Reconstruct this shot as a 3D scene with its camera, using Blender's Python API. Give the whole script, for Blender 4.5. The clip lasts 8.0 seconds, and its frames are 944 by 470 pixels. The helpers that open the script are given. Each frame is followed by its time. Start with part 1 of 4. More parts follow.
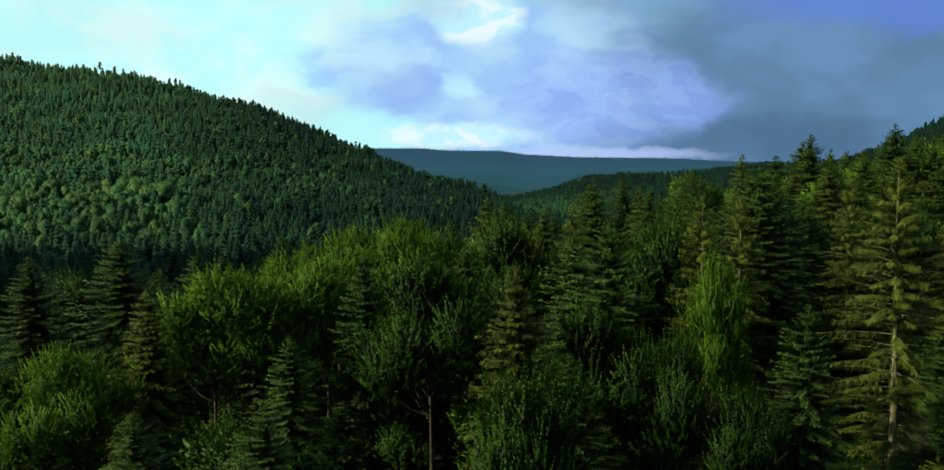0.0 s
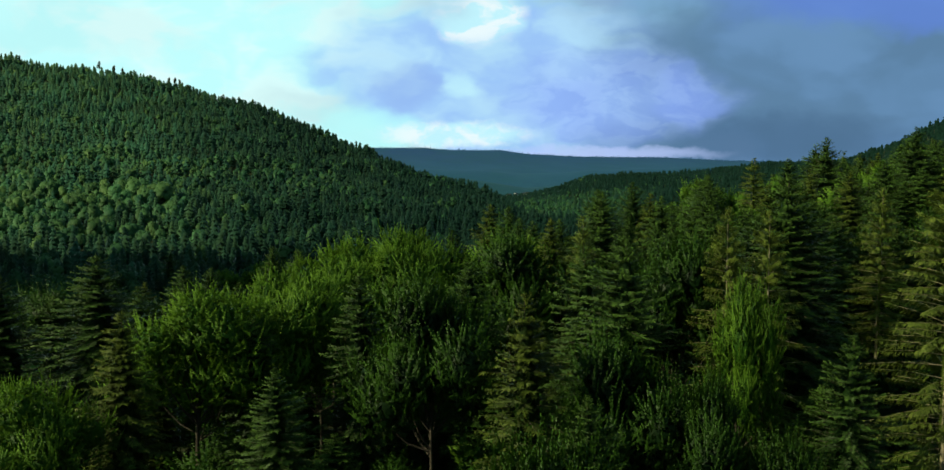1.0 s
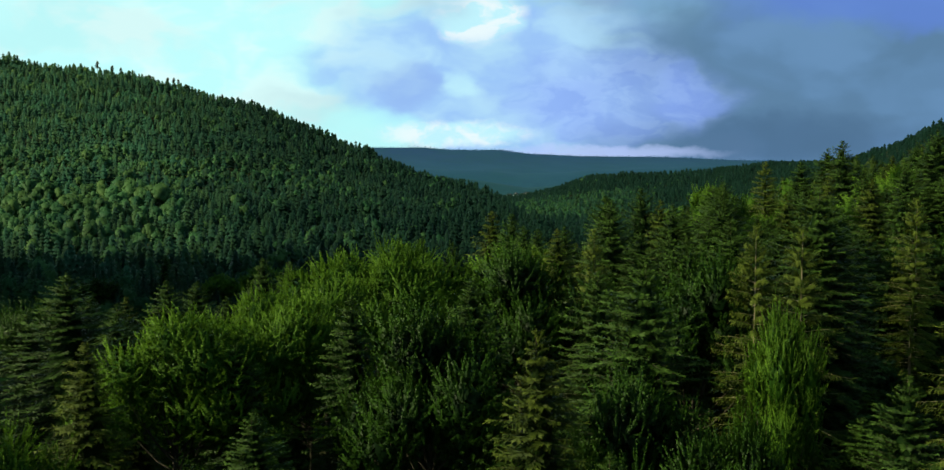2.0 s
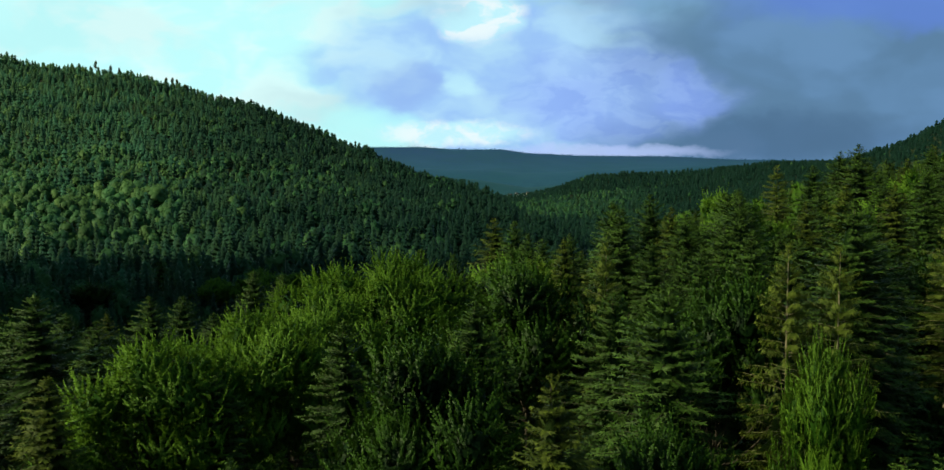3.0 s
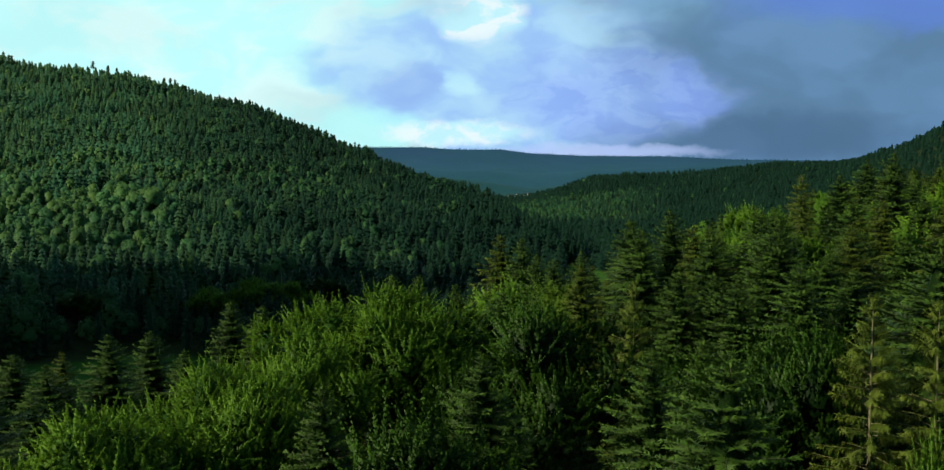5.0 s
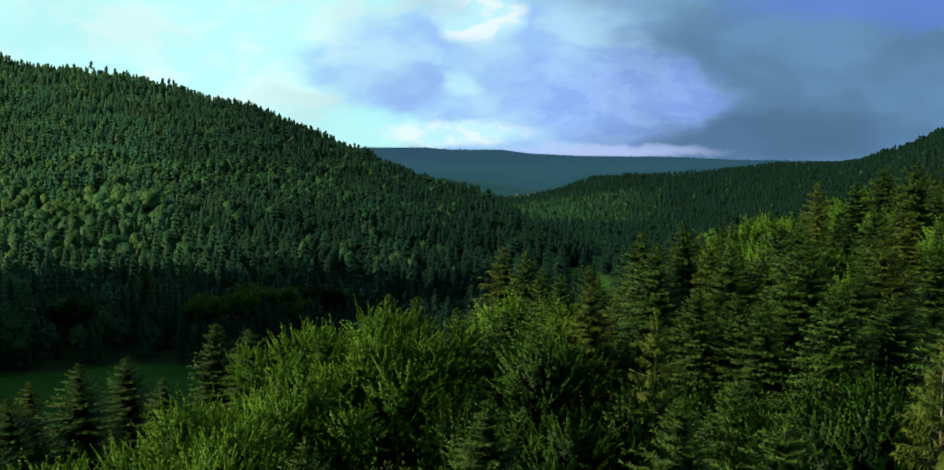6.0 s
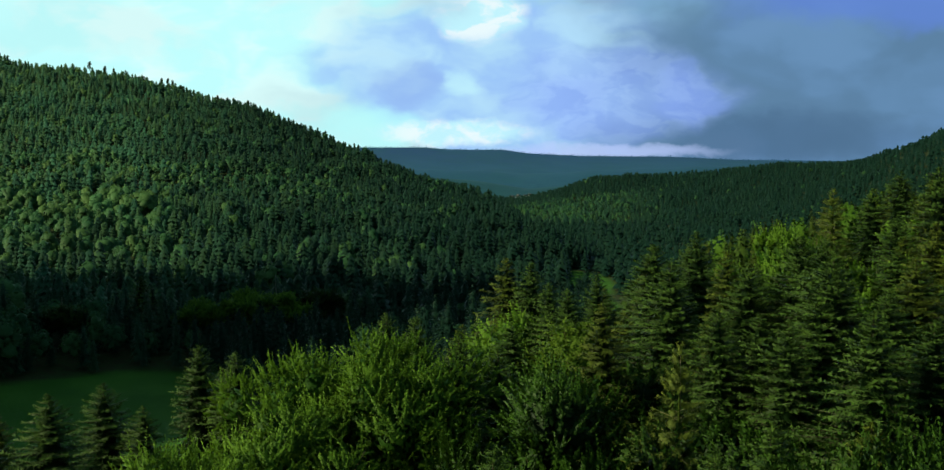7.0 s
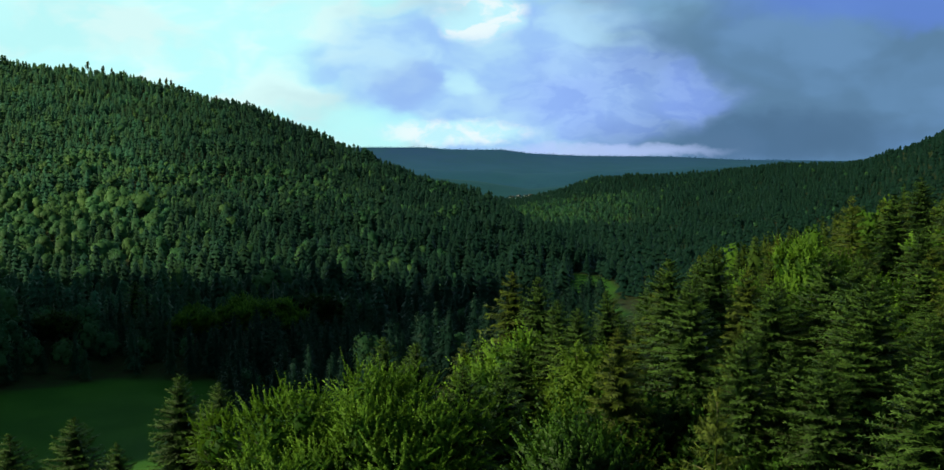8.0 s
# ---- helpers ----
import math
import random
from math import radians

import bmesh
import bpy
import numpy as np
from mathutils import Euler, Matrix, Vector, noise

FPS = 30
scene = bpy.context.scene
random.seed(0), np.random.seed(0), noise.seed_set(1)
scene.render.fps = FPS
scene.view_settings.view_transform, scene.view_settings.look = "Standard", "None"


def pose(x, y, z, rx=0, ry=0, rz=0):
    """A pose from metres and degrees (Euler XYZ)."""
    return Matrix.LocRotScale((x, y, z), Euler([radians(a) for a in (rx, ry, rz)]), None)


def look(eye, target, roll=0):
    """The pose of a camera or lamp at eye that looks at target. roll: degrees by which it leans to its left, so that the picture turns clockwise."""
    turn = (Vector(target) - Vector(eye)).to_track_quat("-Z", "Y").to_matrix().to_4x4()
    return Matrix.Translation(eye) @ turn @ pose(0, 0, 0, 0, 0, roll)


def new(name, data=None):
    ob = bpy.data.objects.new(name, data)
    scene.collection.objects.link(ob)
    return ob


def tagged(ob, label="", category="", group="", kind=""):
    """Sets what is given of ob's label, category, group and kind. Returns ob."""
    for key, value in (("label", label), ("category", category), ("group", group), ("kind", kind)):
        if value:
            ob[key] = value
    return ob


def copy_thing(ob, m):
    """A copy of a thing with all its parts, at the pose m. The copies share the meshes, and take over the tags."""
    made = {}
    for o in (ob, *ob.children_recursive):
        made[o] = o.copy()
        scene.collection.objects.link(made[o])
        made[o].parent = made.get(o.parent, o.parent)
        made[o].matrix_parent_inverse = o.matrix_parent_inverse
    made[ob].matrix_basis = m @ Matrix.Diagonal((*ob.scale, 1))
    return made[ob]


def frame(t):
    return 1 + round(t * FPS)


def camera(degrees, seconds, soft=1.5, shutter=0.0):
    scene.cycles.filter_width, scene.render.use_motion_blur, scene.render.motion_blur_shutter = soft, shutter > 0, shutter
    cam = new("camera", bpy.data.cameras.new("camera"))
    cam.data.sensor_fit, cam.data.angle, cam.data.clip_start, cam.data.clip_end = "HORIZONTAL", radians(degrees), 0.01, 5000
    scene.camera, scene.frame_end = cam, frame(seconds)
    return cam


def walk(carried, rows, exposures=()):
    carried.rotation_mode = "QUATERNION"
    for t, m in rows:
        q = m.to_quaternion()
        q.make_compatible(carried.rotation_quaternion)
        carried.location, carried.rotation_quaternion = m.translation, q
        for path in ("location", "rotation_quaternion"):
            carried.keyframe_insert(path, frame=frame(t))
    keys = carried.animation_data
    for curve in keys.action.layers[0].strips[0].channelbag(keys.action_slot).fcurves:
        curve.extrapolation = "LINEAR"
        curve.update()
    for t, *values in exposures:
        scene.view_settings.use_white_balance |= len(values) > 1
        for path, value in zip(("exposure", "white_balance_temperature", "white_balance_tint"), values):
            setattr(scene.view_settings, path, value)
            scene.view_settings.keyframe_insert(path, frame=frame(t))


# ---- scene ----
# Camera: a drone climbing gently over a wooded spur towards a valley.
cam = camera(57.8, 8.0, soft=1.4)
# seconds, eye x, y, z, heading to the left, tilt, roll (radians)
ROWS = [
    (0.0, -0.034, 0.000, 69.994, 0.0023, -0.0783, -0.0022),
    (0.5, -0.200, 4.000, 70.566, 0.0028, -0.0786, -0.0024),
    (1.0, -0.349, 7.752, 71.142, 0.0034, -0.0793, -0.0026),
    (1.5, -0.479, 11.739, 71.746, 0.0036, -0.0796, -0.0030),
    (3.0, -0.899, 22.597, 73.442, 0.0038, -0.0807, -0.0045),
    (3.5, -1.050, 26.501, 73.992, 0.0042, -0.0809, -0.0046),
    (4.0, -1.178, 30.076, 74.603, 0.0044, -0.0811, -0.0049),
    (4.5, -1.289, 32.956, 75.103, 0.0044, -0.0811, -0.0049),
    (6.0, -1.750, 44.382, 77.092, 0.0045, -0.0811, -0.0046),
    (6.5, -1.892, 48.041, 77.767, 0.0047, -0.0812, -0.0047),
    (7.0, -2.020, 51.371, 78.355, 0.0048, -0.0815, -0.0049),
    (7.5, -2.245, 55.201, 78.978, 0.0048, -0.0817, -0.0049),
    (8.0, -2.560, 59.247, 79.713, 0.0047, -0.0819, -0.0051),
]


def aim(x, y, z, yaw, tilt, roll):
    eye = Vector((x, y, z))
    way = Vector((-math.sin(yaw) * math.cos(tilt), math.cos(yaw) * math.cos(tilt), math.sin(tilt)))
    return look(eye, eye + way * 10, math.degrees(roll))


walk(cam, [(t, aim(*r)) for t, *r in ROWS], exposures=[(0.0, 0.0), (8.0, 0.0)])

# ---- light ----
SUN_EL, SUN_AZ = radians(34), radians(-106)      # azimuth clockwise from +y: low sun from the left, a little behind
sun_dir = Vector((math.sin(SUN_AZ) * math.cos(SUN_EL), math.cos(SUN_AZ) * math.cos(SUN_EL), math.sin(SUN_EL)))
sun = new("sun", bpy.data.lights.new("sun", "SUN"))
sun.data.energy, sun.data.angle, sun.data.color = 5.0, radians(1.0), (0.95, 0.90, 0.57)
sun.matrix_world = look(sun_dir * 500, (0, 0, 0))


class Nodes:
    """Small helper for building node trees."""

    def __init__(self, tree):
        self.t = tree
        tree.nodes.clear()

    def add(self, kind, **props):
        n = self.t.nodes.new(kind)
        for k, v in props.items():
            if k == "operation":
                n.operation = v
            elif k == "blend_type":
                n.blend_type = v
            elif k == "data_type":
                n.data_type = v
            elif k == "sky_type":
                n.sky_type = v
            elif k == "attribute_name":
                n.attribute_name = v
        return n

    def put(self, sock, v):
        if isinstance(v, bpy.types.NodeSocket):
            self.t.links.new(v, sock)
        else:
            sock.default_value = v

    def math(self, op, a, b=0.0, c=0.0):
        n = self.add("ShaderNodeMath", operation=op)
        for s, v in zip(n.inputs, (a, b, c)):
            self.put(s, v)
        return n.outputs[0]

    def smooth(self, v, lo, hi):
        n = self.add("ShaderNodeMapRange")
        n.interpolation_type = "SMOOTHSTEP"
        self.put(n.inputs["Value"], v)
        n.inputs["From Min"].default_value, n.inputs["From Max"].default_value = lo, hi
        return n.outputs[0]

    def mix(self, f, a, b, blend="MIX"):
        n = self.add("ShaderNodeMix", data_type="RGBA", blend_type=blend)
        self.put(n.inputs["Factor"], f)
        self.put(n.inputs["A"], a if isinstance(a, bpy.types.NodeSocket) else (*a, 1))
        self.put(n.inputs["B"], b if isinstance(b, bpy.types.NodeSocket) else (*b, 1))
        return n.outputs["Result"]

    def noise(self, vec, scale, detail=3.0, rough=0.55):
        n = self.add("ShaderNodeTexNoise")
        self.put(n.inputs["Vector"], vec)
        n.inputs["Scale"].default_value, n.inputs["Detail"].default_value, n.inputs["Roughness"].default_value = scale, detail, rough
        return n.outputs["Fac"]


def make_world():
    """A broken cloud cover: bright thin cloud to the left, a dark grey bank to the right, blue gaps between."""
    world = bpy.data.worlds.new("sky")
    scene.world = world
    world.use_nodes = True
    k = Nodes(world.node_tree)
    co = k.add("ShaderNodeTexCoord").outputs["Generated"]
    sep = k.add("ShaderNodeSeparateXYZ")
    k.put(sep.inputs[0], co)
    x, y, z = sep.outputs
    front = k.math("MAXIMUM", y, 0.12)
    u, v = k.math("DIVIDE", x, front), k.math("DIVIDE", z, front)
    raw = k.add("ShaderNodeCombineXYZ")
    k.put(raw.inputs[0], u)
    k.put(raw.inputs[1], k.math("MULTIPLY", v, 1.6))
    # ragged edges: the cloud banks' outlines wander
    u = k.math("ADD", u, k.math("MULTIPLY", k.math("SUBTRACT", k.noise(raw.outputs[0], 9.0, 4.0, 0.5), 0.5), 0.13))
    low_u, low_v = k.math("DIVIDE", x, front), k.math("DIVIDE", z, front)
    raw.inputs[2].default_value = 7.3
    low_v = k.math("ADD", low_v, k.math("MULTIPLY", k.math("SUBTRACT", k.noise(raw.outputs[0], 30.0, 4.0, 0.55), 0.5), 0.022))
    v = k.math("ADD", v, k.math("MULTIPLY", k.math("SUBTRACT", k.noise(raw.outputs[0], 14.0, 4.0, 0.5), 0.5), 0.05))
    flat = k.add("ShaderNodeCombineXYZ")
    k.put(flat.inputs[0], u)
    k.put(flat.inputs[1], k.math("MULTIPLY", v, 1.9))
    flat = flat.outputs[0]
    big, mid, fine = k.noise(flat, 5.5, 3.0, 0.45), k.noise(flat, 11.0, 3.0, 0.45), k.noise(flat, 26.0, 3.0)
    wob = k.math("SUBTRACT", k.math("ADD", k.math("MULTIPLY", big, 0.7), k.math("MULTIPLY", mid, 0.3)), 0.5)

    def bank(cu, cv, ru, rv, soft=0.5, ragged=2.2, low=False):
        uu, vv = (low_u, low_v) if low else (u, v)
        du = k.math("DIVIDE", k.math("SUBTRACT", uu, cu), ru)
        dv = k.math("DIVIDE", k.math("SUBTRACT", vv, cv), rv)
        d = k.math("ADD", k.math("MULTIPLY", du, du), k.math("MULTIPLY", dv, dv))
        d = k.math("ADD", d, k.math("MULTIPLY", wob, ragged))
        return k.smooth(d, 1.0 + soft, 1.0 - soft)

    sky = k.add("ShaderNodeTexSky", sky_type="NISHITA")
    sky.sun_disc, sky.sun_elevation, sky.sun_rotation = False, SUN_EL, SUN_AZ
    clear = k.mix(1.0, sky.outputs[0], (0.10, 0.10, 0.10), "MULTIPLY")
    # thin bright cloud thickening to grey towards the right
    side = k.smooth(k.math("ADD", u, k.math("MULTIPLY", wob, 0.5)), -0.29, 0.35)
    bright = k.mix(k.smooth(mid, 0.42, 0.62), (0.54, 1.0, 1.0), (0.72, 1.02, 1.0))
    col = k.mix(side, bright, (0.14, 0.29, 0.56))
    col = k.mix(k.math("MULTIPLY", 0.10, k.smooth(big, 0.5, 0.62)), col, clear)
    # lilac-grey heaps in the middle
    col = k.mix(k.math("MULTIPLY", 0.85, bank(0.03, 0.10, 0.20, 0.085)), col, k.mix(k.smooth(mid, 0.38, 0.62), (0.33, 0.55, 0.97), (0.46, 0.76, 1.0)))
    col = k.mix(k.math("MULTIPLY", 0.35, bank(-0.080, 0.096, 0.036, 0.024, 0.98, 2.4)), col, (0.22, 0.34, 0.80))
    # the dark bank to the right
    col = k.mix(k.math("MULTIPLY", 0.9, bank(0.40, 0.10, 0.24, 0.10, 0.7)), col, k.mix(k.smooth(big, 0.4, 0.62), (0.105, 0.215, 0.35), (0.135, 0.275, 0.47)))
    col = k.mix(k.math("MULTIPLY", 0.8, bank(0.46, 0.190, 0.16, 0.035, 0.95)), col, (0.12, 0.24, 0.68))
    col = k.mix(k.math("MULTIPLY", 0.75, bank(0.32, 0.030, 0.17, 0.030, 0.9, 0.9, True)), col, (0.070, 0.150, 0.265))
    col = k.mix(k.math("MULTIPLY", 0.45, bank(0.236, 0.080, 0.028, 0.034, 0.98, 1.2)), col, (0.27, 0.43, 1.0))
    # the lilac heaps run on under the bank's left edge
    col = k.mix(k.math("MULTIPLY", 0.6, bank(0.15, 0.080, 0.115, 0.050, 0.95, 1.2)), col, k.mix(k.smooth(fine, 0.4, 0.6), (0.25, 0.40, 0.92), (0.34, 0.52, 1.0)))
    # bright breaks over the horizon and overhead
    col = k.mix(k.math("MULTIPLY", 0.8, bank(-0.125, 0.040, 0.055, 0.030, 0.8, 1.2)), col, (0.50, 1.0, 1.0))
    col = k.mix(k.math("MULTIPLY", 0.6, bank(-0.018, 0.092, 0.022, 0.016, 0.8, 1.6)), col, (0.55, 0.92, 1.0))
    gap = k.mix(k.smooth(fine, 0.4, 0.6), (0.55, 0.92, 1.0), (0.85, 0.98, 1.0))
    col = k.mix(k.math("MULTIPLY", 0.95, bank(-0.03, 0.038, 0.085, 0.014, 0.8, 1.5, True)), col, gap)
    col = k.mix(k.math("MULTIPLY", 0.95, bank(0.015, 0.172, 0.045, 0.026, 0.9, 1.6)), col, gap)
    col = k.mix(k.math("MULTIPLY", 0.7, bank(0.15, 0.015, 0.12, 0.008, 0.95, 0.9, True)), col, (0.50, 0.62, 1.0))
    # below the horizon: dull ground light
    col = k.mix(k.smooth(z, -0.02, -0.12), col, (0.02, 0.035, 0.02))
    # away from the view: the same cloud cover, brighter to the sun's side
    rest = k.mix(k.smooth(x, -0.95, 0.2), (0.60, 0.82, 0.86), (0.07, 0.12, 0.20))
    rest = k.mix(k.smooth(z, 0.15, 0.7), rest, (0.100, 0.205, 0.215))
    rest = k.mix(k.smooth(z, -0.02, -0.12), rest, (0.02, 0.035, 0.02))
    col = k.mix(k.smooth(y, 0.62, 0.35), col, rest)
    col = k.mix(k.smooth(z, 0.24, 0.55), col, (0.100, 0.205, 0.215))
    bg = k.add("ShaderNodeBackground")
    k.put(bg.inputs["Color"], col)
    bg.inputs["Strength"].default_value = 1.0
    out = k.add("ShaderNodeOutputWorld")
    k.put(out.inputs[0], bg.outputs[0])


make_world()


# ---- materials ----
def foliage(name, dark, light, thin=0.3, rough=0.55, per_tree=True, grain=2.5, tips=0.9):
    """Leaves or needles: two colours mixed by tree, by clump and by fine grain; thin blades let some light through."""
    m = bpy.data.materials.new(name)
    m.use_nodes = True
    k = Nodes(m.node_tree)
    co = k.add("ShaderNodeNewGeometry").outputs["Position"]
    if per_tree:
        tree = k.add("ShaderNodeObjectInfo").outputs["Random"]
    else:
        tree = k.add("ShaderNodeAttribute", attribute_name="tint").outputs["Fac"]
    clump = k.smooth(k.noise(co, 0.55, 2.0), 0.3, 0.7)
    fine = k.smooth(k.noise(co, grain, 3.0), 0.3, 0.7)
    a, b, c = (0.15, 0.10, 0.10) if per_tree else (0.72, 0.12, 0.10)
    f = k.math("ADD", k.math("MULTIPLY", tree, a), k.math("ADD", k.math("MULTIPLY", clump, b), k.math("MULTIPLY", fine, c)))
    if not per_tree:
        f = k.math("SUBTRACT", f, 0.09)
    if per_tree:
        # paler new growth at the tips; below zero, crown shade put into the colour
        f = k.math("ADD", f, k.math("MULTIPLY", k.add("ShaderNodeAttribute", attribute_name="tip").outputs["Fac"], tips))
    if not per_tree:
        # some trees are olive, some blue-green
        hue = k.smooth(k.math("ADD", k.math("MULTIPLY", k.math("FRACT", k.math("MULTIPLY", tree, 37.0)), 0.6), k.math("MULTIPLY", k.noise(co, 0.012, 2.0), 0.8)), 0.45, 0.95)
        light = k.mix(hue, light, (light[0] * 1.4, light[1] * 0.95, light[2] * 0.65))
    col = k.mix(f, dark, light)
    b = k.add("ShaderNodeBsdfPrincipled")
    k.put(b.inputs["Base Color"], col)
    b.inputs["Roughness"].default_value = rough
    b.inputs["Specular IOR Level"].default_value = 0.12
    tr = k.add("ShaderNodeBsdfTranslucent")
    k.put(tr.inputs["Color"], k.mix(0.5, col, light))
    mix = k.add("ShaderNodeMixShader")
    mix.inputs[0].default_value = thin
    k.put(mix.inputs[1], b.outputs[0])
    k.put(mix.inputs[2], tr.outputs[0])
    k.put(k.add("ShaderNodeOutputMaterial").inputs[0], mix.outputs[0])
    return m


def solid(name, a, b, scale, rough=0.85, bump=0.0):
    m = bpy.data.materials.new(name)
    m.use_nodes = True
    k = Nodes(m.node_tree)
    co = k.add("ShaderNodeNewGeometry").outputs["Position"]
    f = k.math("ADD", k.math("MULTIPLY", k.noise(co, scale, 4.0), 0.6), k.math("MULTIPLY", k.noise(co, scale * 7.0, 4.0), 0.4))
    f = k.smooth(f, 0.32, 0.68)
    s = k.add("ShaderNodeBsdfPrincipled")
    k.put(s.inputs["Base Color"], k.mix(f, a, b))
    s.inputs["Roughness"].default_value = rough
    s.inputs["Specular IOR Level"].default_value = 0.2
    if bump:
        n = k.add("ShaderNodeBump")
        n.inputs["Strength"].default_value = 0.8
        n.inputs["Distance"].default_value = bump
        k.put(n.inputs["Height"], f)
        k.put(s.inputs["Normal"], n.outputs[0])
    k.put(k.add("ShaderNodeOutputMaterial").inputs[0], s.outputs[0])
    return m


def ground_material():
    """Forest floor with grass where the valley bottom lies open (a mask stored on the mesh)."""
    m = bpy.data.materials.new("ground")
    m.use_nodes = True
    k = Nodes(m.node_tree)
    co = k.add("ShaderNodeNewGeometry").outputs["Position"]
    mask = k.add("ShaderNodeAttribute", attribute_name="meadow").outputs["Fac"]
    litter = k.mix(k.smooth(k.noise(co, 0.3, 5.0), 0.35, 0.65), (0.030, 0.028, 0.014), (0.024, 0.044, 0.014))
    grass = k.mix(k.smooth(k.noise(co, 0.05, 4.0), 0.35, 0.65), (0.026, 0.090, 0.009), (0.042, 0.118, 0.013))
    grass = k.mix(k.math("MULTIPLY", 0.5, k.smooth(k.noise(co, 1.4, 4.0), 0.4, 0.65)), grass, (0.028, 0.085, 0.013))
    s = k.add("ShaderNodeBsdfPrincipled")
    k.put(s.inputs["Base Color"], k.mix(mask, litter, grass))
    s.inputs["Roughness"].default_value = 0.9
    s.inputs["Specular IOR Level"].default_value = 0.1
    n = k.add("ShaderNodeBump")
    n.inputs["Strength"].default_value, n.inputs["Distance"].default_value = 0.6, 0.4
    k.put(n.inputs["Height"], k.noise(co, 1.2, 5.0))
    k.put(s.inputs["Normal"], n.outputs[0])
    k.put(k.add("ShaderNodeOutputMaterial").inputs[0], s.outputs[0])
    return m


M_GROUND = ground_material()
M_FIR = foliage("fir_needles", (0.006, 0.020, 0.003), (0.078, 0.148, 0.021), 0.06)
M_SPRUCE = foliage("spruce_needles", (0.011, 0.024, 0.003), (0.115, 0.152, 0.017), 0.06)
M_PALE = foliage("pale_spruce_needles", (0.045, 0.070, 0.008), (0.165, 0.215, 0.032), 0.12)
M_BEECH = foliage("beech_leaves", (0.022, 0.070, 0.005), (0.165, 0.310, 0.028), 0.28, 0.55)
M_MAPLE = foliage("young_maple_leaves", (0.005, 0.019, 0.003), (0.044, 0.108, 0.010), 0.2, 0.5)
M_BIRCH = foliage("birch_leaves", (0.060, 0.120, 0.010), (0.130, 0.210, 0.024), 0.35)
M_BARK = solid("bark", (0.035, 0.029, 0.02), (0.09, 0.075, 0.055), 2.5, 0.9, 0.03)
M_PALEBARK = solid("pale_bark", (0.16, 0.13, 0.08), (0.32, 0.28, 0.18), 2.0, 0.9, 0.03)
M_DEAD = solid("dead_wood", (0.16, 0.14, 0.12), (0.34, 0.31, 0.27), 2.0, 0.9, 0.02)
# blue-green base colours of the next two stand in for haze over the hills
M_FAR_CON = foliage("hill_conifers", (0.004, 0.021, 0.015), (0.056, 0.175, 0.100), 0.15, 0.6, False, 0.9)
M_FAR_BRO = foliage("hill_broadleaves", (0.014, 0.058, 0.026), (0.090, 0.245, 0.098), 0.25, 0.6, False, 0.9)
M_MID_CON = foliage("slope_conifers", (0.012, 0.034, 0.005), (0.072, 0.125, 0.020), 0.08, 0.6, False, 0.9)
M_MID_BRO = foliage("slope_broadleaves", (0.030, 0.085, 0.006), (0.090, 0.185, 0.018), 0.15, 0.6, False, 0.9)


def ridge_material():
    """Woods kilometres off; their glow stands for blue haze, thicker in the valley."""
    m = bpy.data.materials.new("distant_woods_haze")
    m.use_nodes = True
    k = Nodes(m.node_tree)
    co = k.add("ShaderNodeNewGeometry").outputs["Position"]
    sep = k.add("ShaderNodeSeparateXYZ")
    k.put(sep.inputs[0], co)
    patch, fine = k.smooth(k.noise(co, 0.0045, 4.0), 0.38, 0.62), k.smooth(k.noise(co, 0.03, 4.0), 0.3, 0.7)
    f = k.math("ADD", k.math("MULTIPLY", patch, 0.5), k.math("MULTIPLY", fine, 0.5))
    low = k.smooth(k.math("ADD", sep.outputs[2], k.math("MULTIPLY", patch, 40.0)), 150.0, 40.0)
    haze_glow = k.mix(low, (0.017, 0.052, 0.120), (0.021, 0.076, 0.122))
    # nearer foothills get less of the haze glow and stand out darker and greener
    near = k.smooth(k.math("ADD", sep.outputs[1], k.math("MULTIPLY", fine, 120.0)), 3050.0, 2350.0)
    haze_glow = k.mix(k.math("MULTIPLY", near, 0.85), haze_glow, (0.008, 0.042, 0.042))
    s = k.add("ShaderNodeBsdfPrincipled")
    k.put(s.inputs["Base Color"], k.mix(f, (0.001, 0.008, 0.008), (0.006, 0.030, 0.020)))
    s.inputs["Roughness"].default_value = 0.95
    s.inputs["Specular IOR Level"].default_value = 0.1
    k.put(s.inputs["Emission Color"], k.mix(k.math("MULTIPLY", f, 0.55), haze_glow, (0.009, 0.040, 0.060)))
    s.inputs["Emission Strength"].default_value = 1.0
    k.put(k.add("ShaderNodeOutputMaterial").inputs[0], s.outputs[0])
    return m


M_RIDGE = ridge_material()
M_WALL = solid("lime_plaster", (0.70, 0.68, 0.64), (0.82, 0.80, 0.77), 0.8, 0.9)
M_ROOF = solid("roof_tiles", (0.045, 0.045, 0.05), (0.08, 0.08, 0.085), 0.8, 0.9)

# ---- terrain ----
CREST_U = (-1.6, -0.56, -0.374, -0.252, -0.165, -0.067, 0.0, 0.017, 0.0425, 0.074, 0.104, 0.12)
CREST_Z = (322, 257, 212, 166, 109, 51, 34, 30, 20, 11, 4, 0)
CREST_Y = (1500, 1500, 1480, 1450, 1400, 1250, 1050, 960, 870, 770, 710, 690)
EAST_U = (0.05, 0.08, 0.11, 0.142, 0.182, 0.23, 0.278, 0.346, 0.411, 0.444, 0.476, 0.50, 0.518, 0.56, 1.6)
EAST_Z = (0, 12, 30, 46, 46, 52, 58, 70, 73, 78, 97, 107, 115, 140, 220)
EAST_Y = (1700, 1750, 1800, 1850, 1850, 1880, 1880, 1780, 1540, 1440, 1350, 1250, 1190, 1120, 1000)
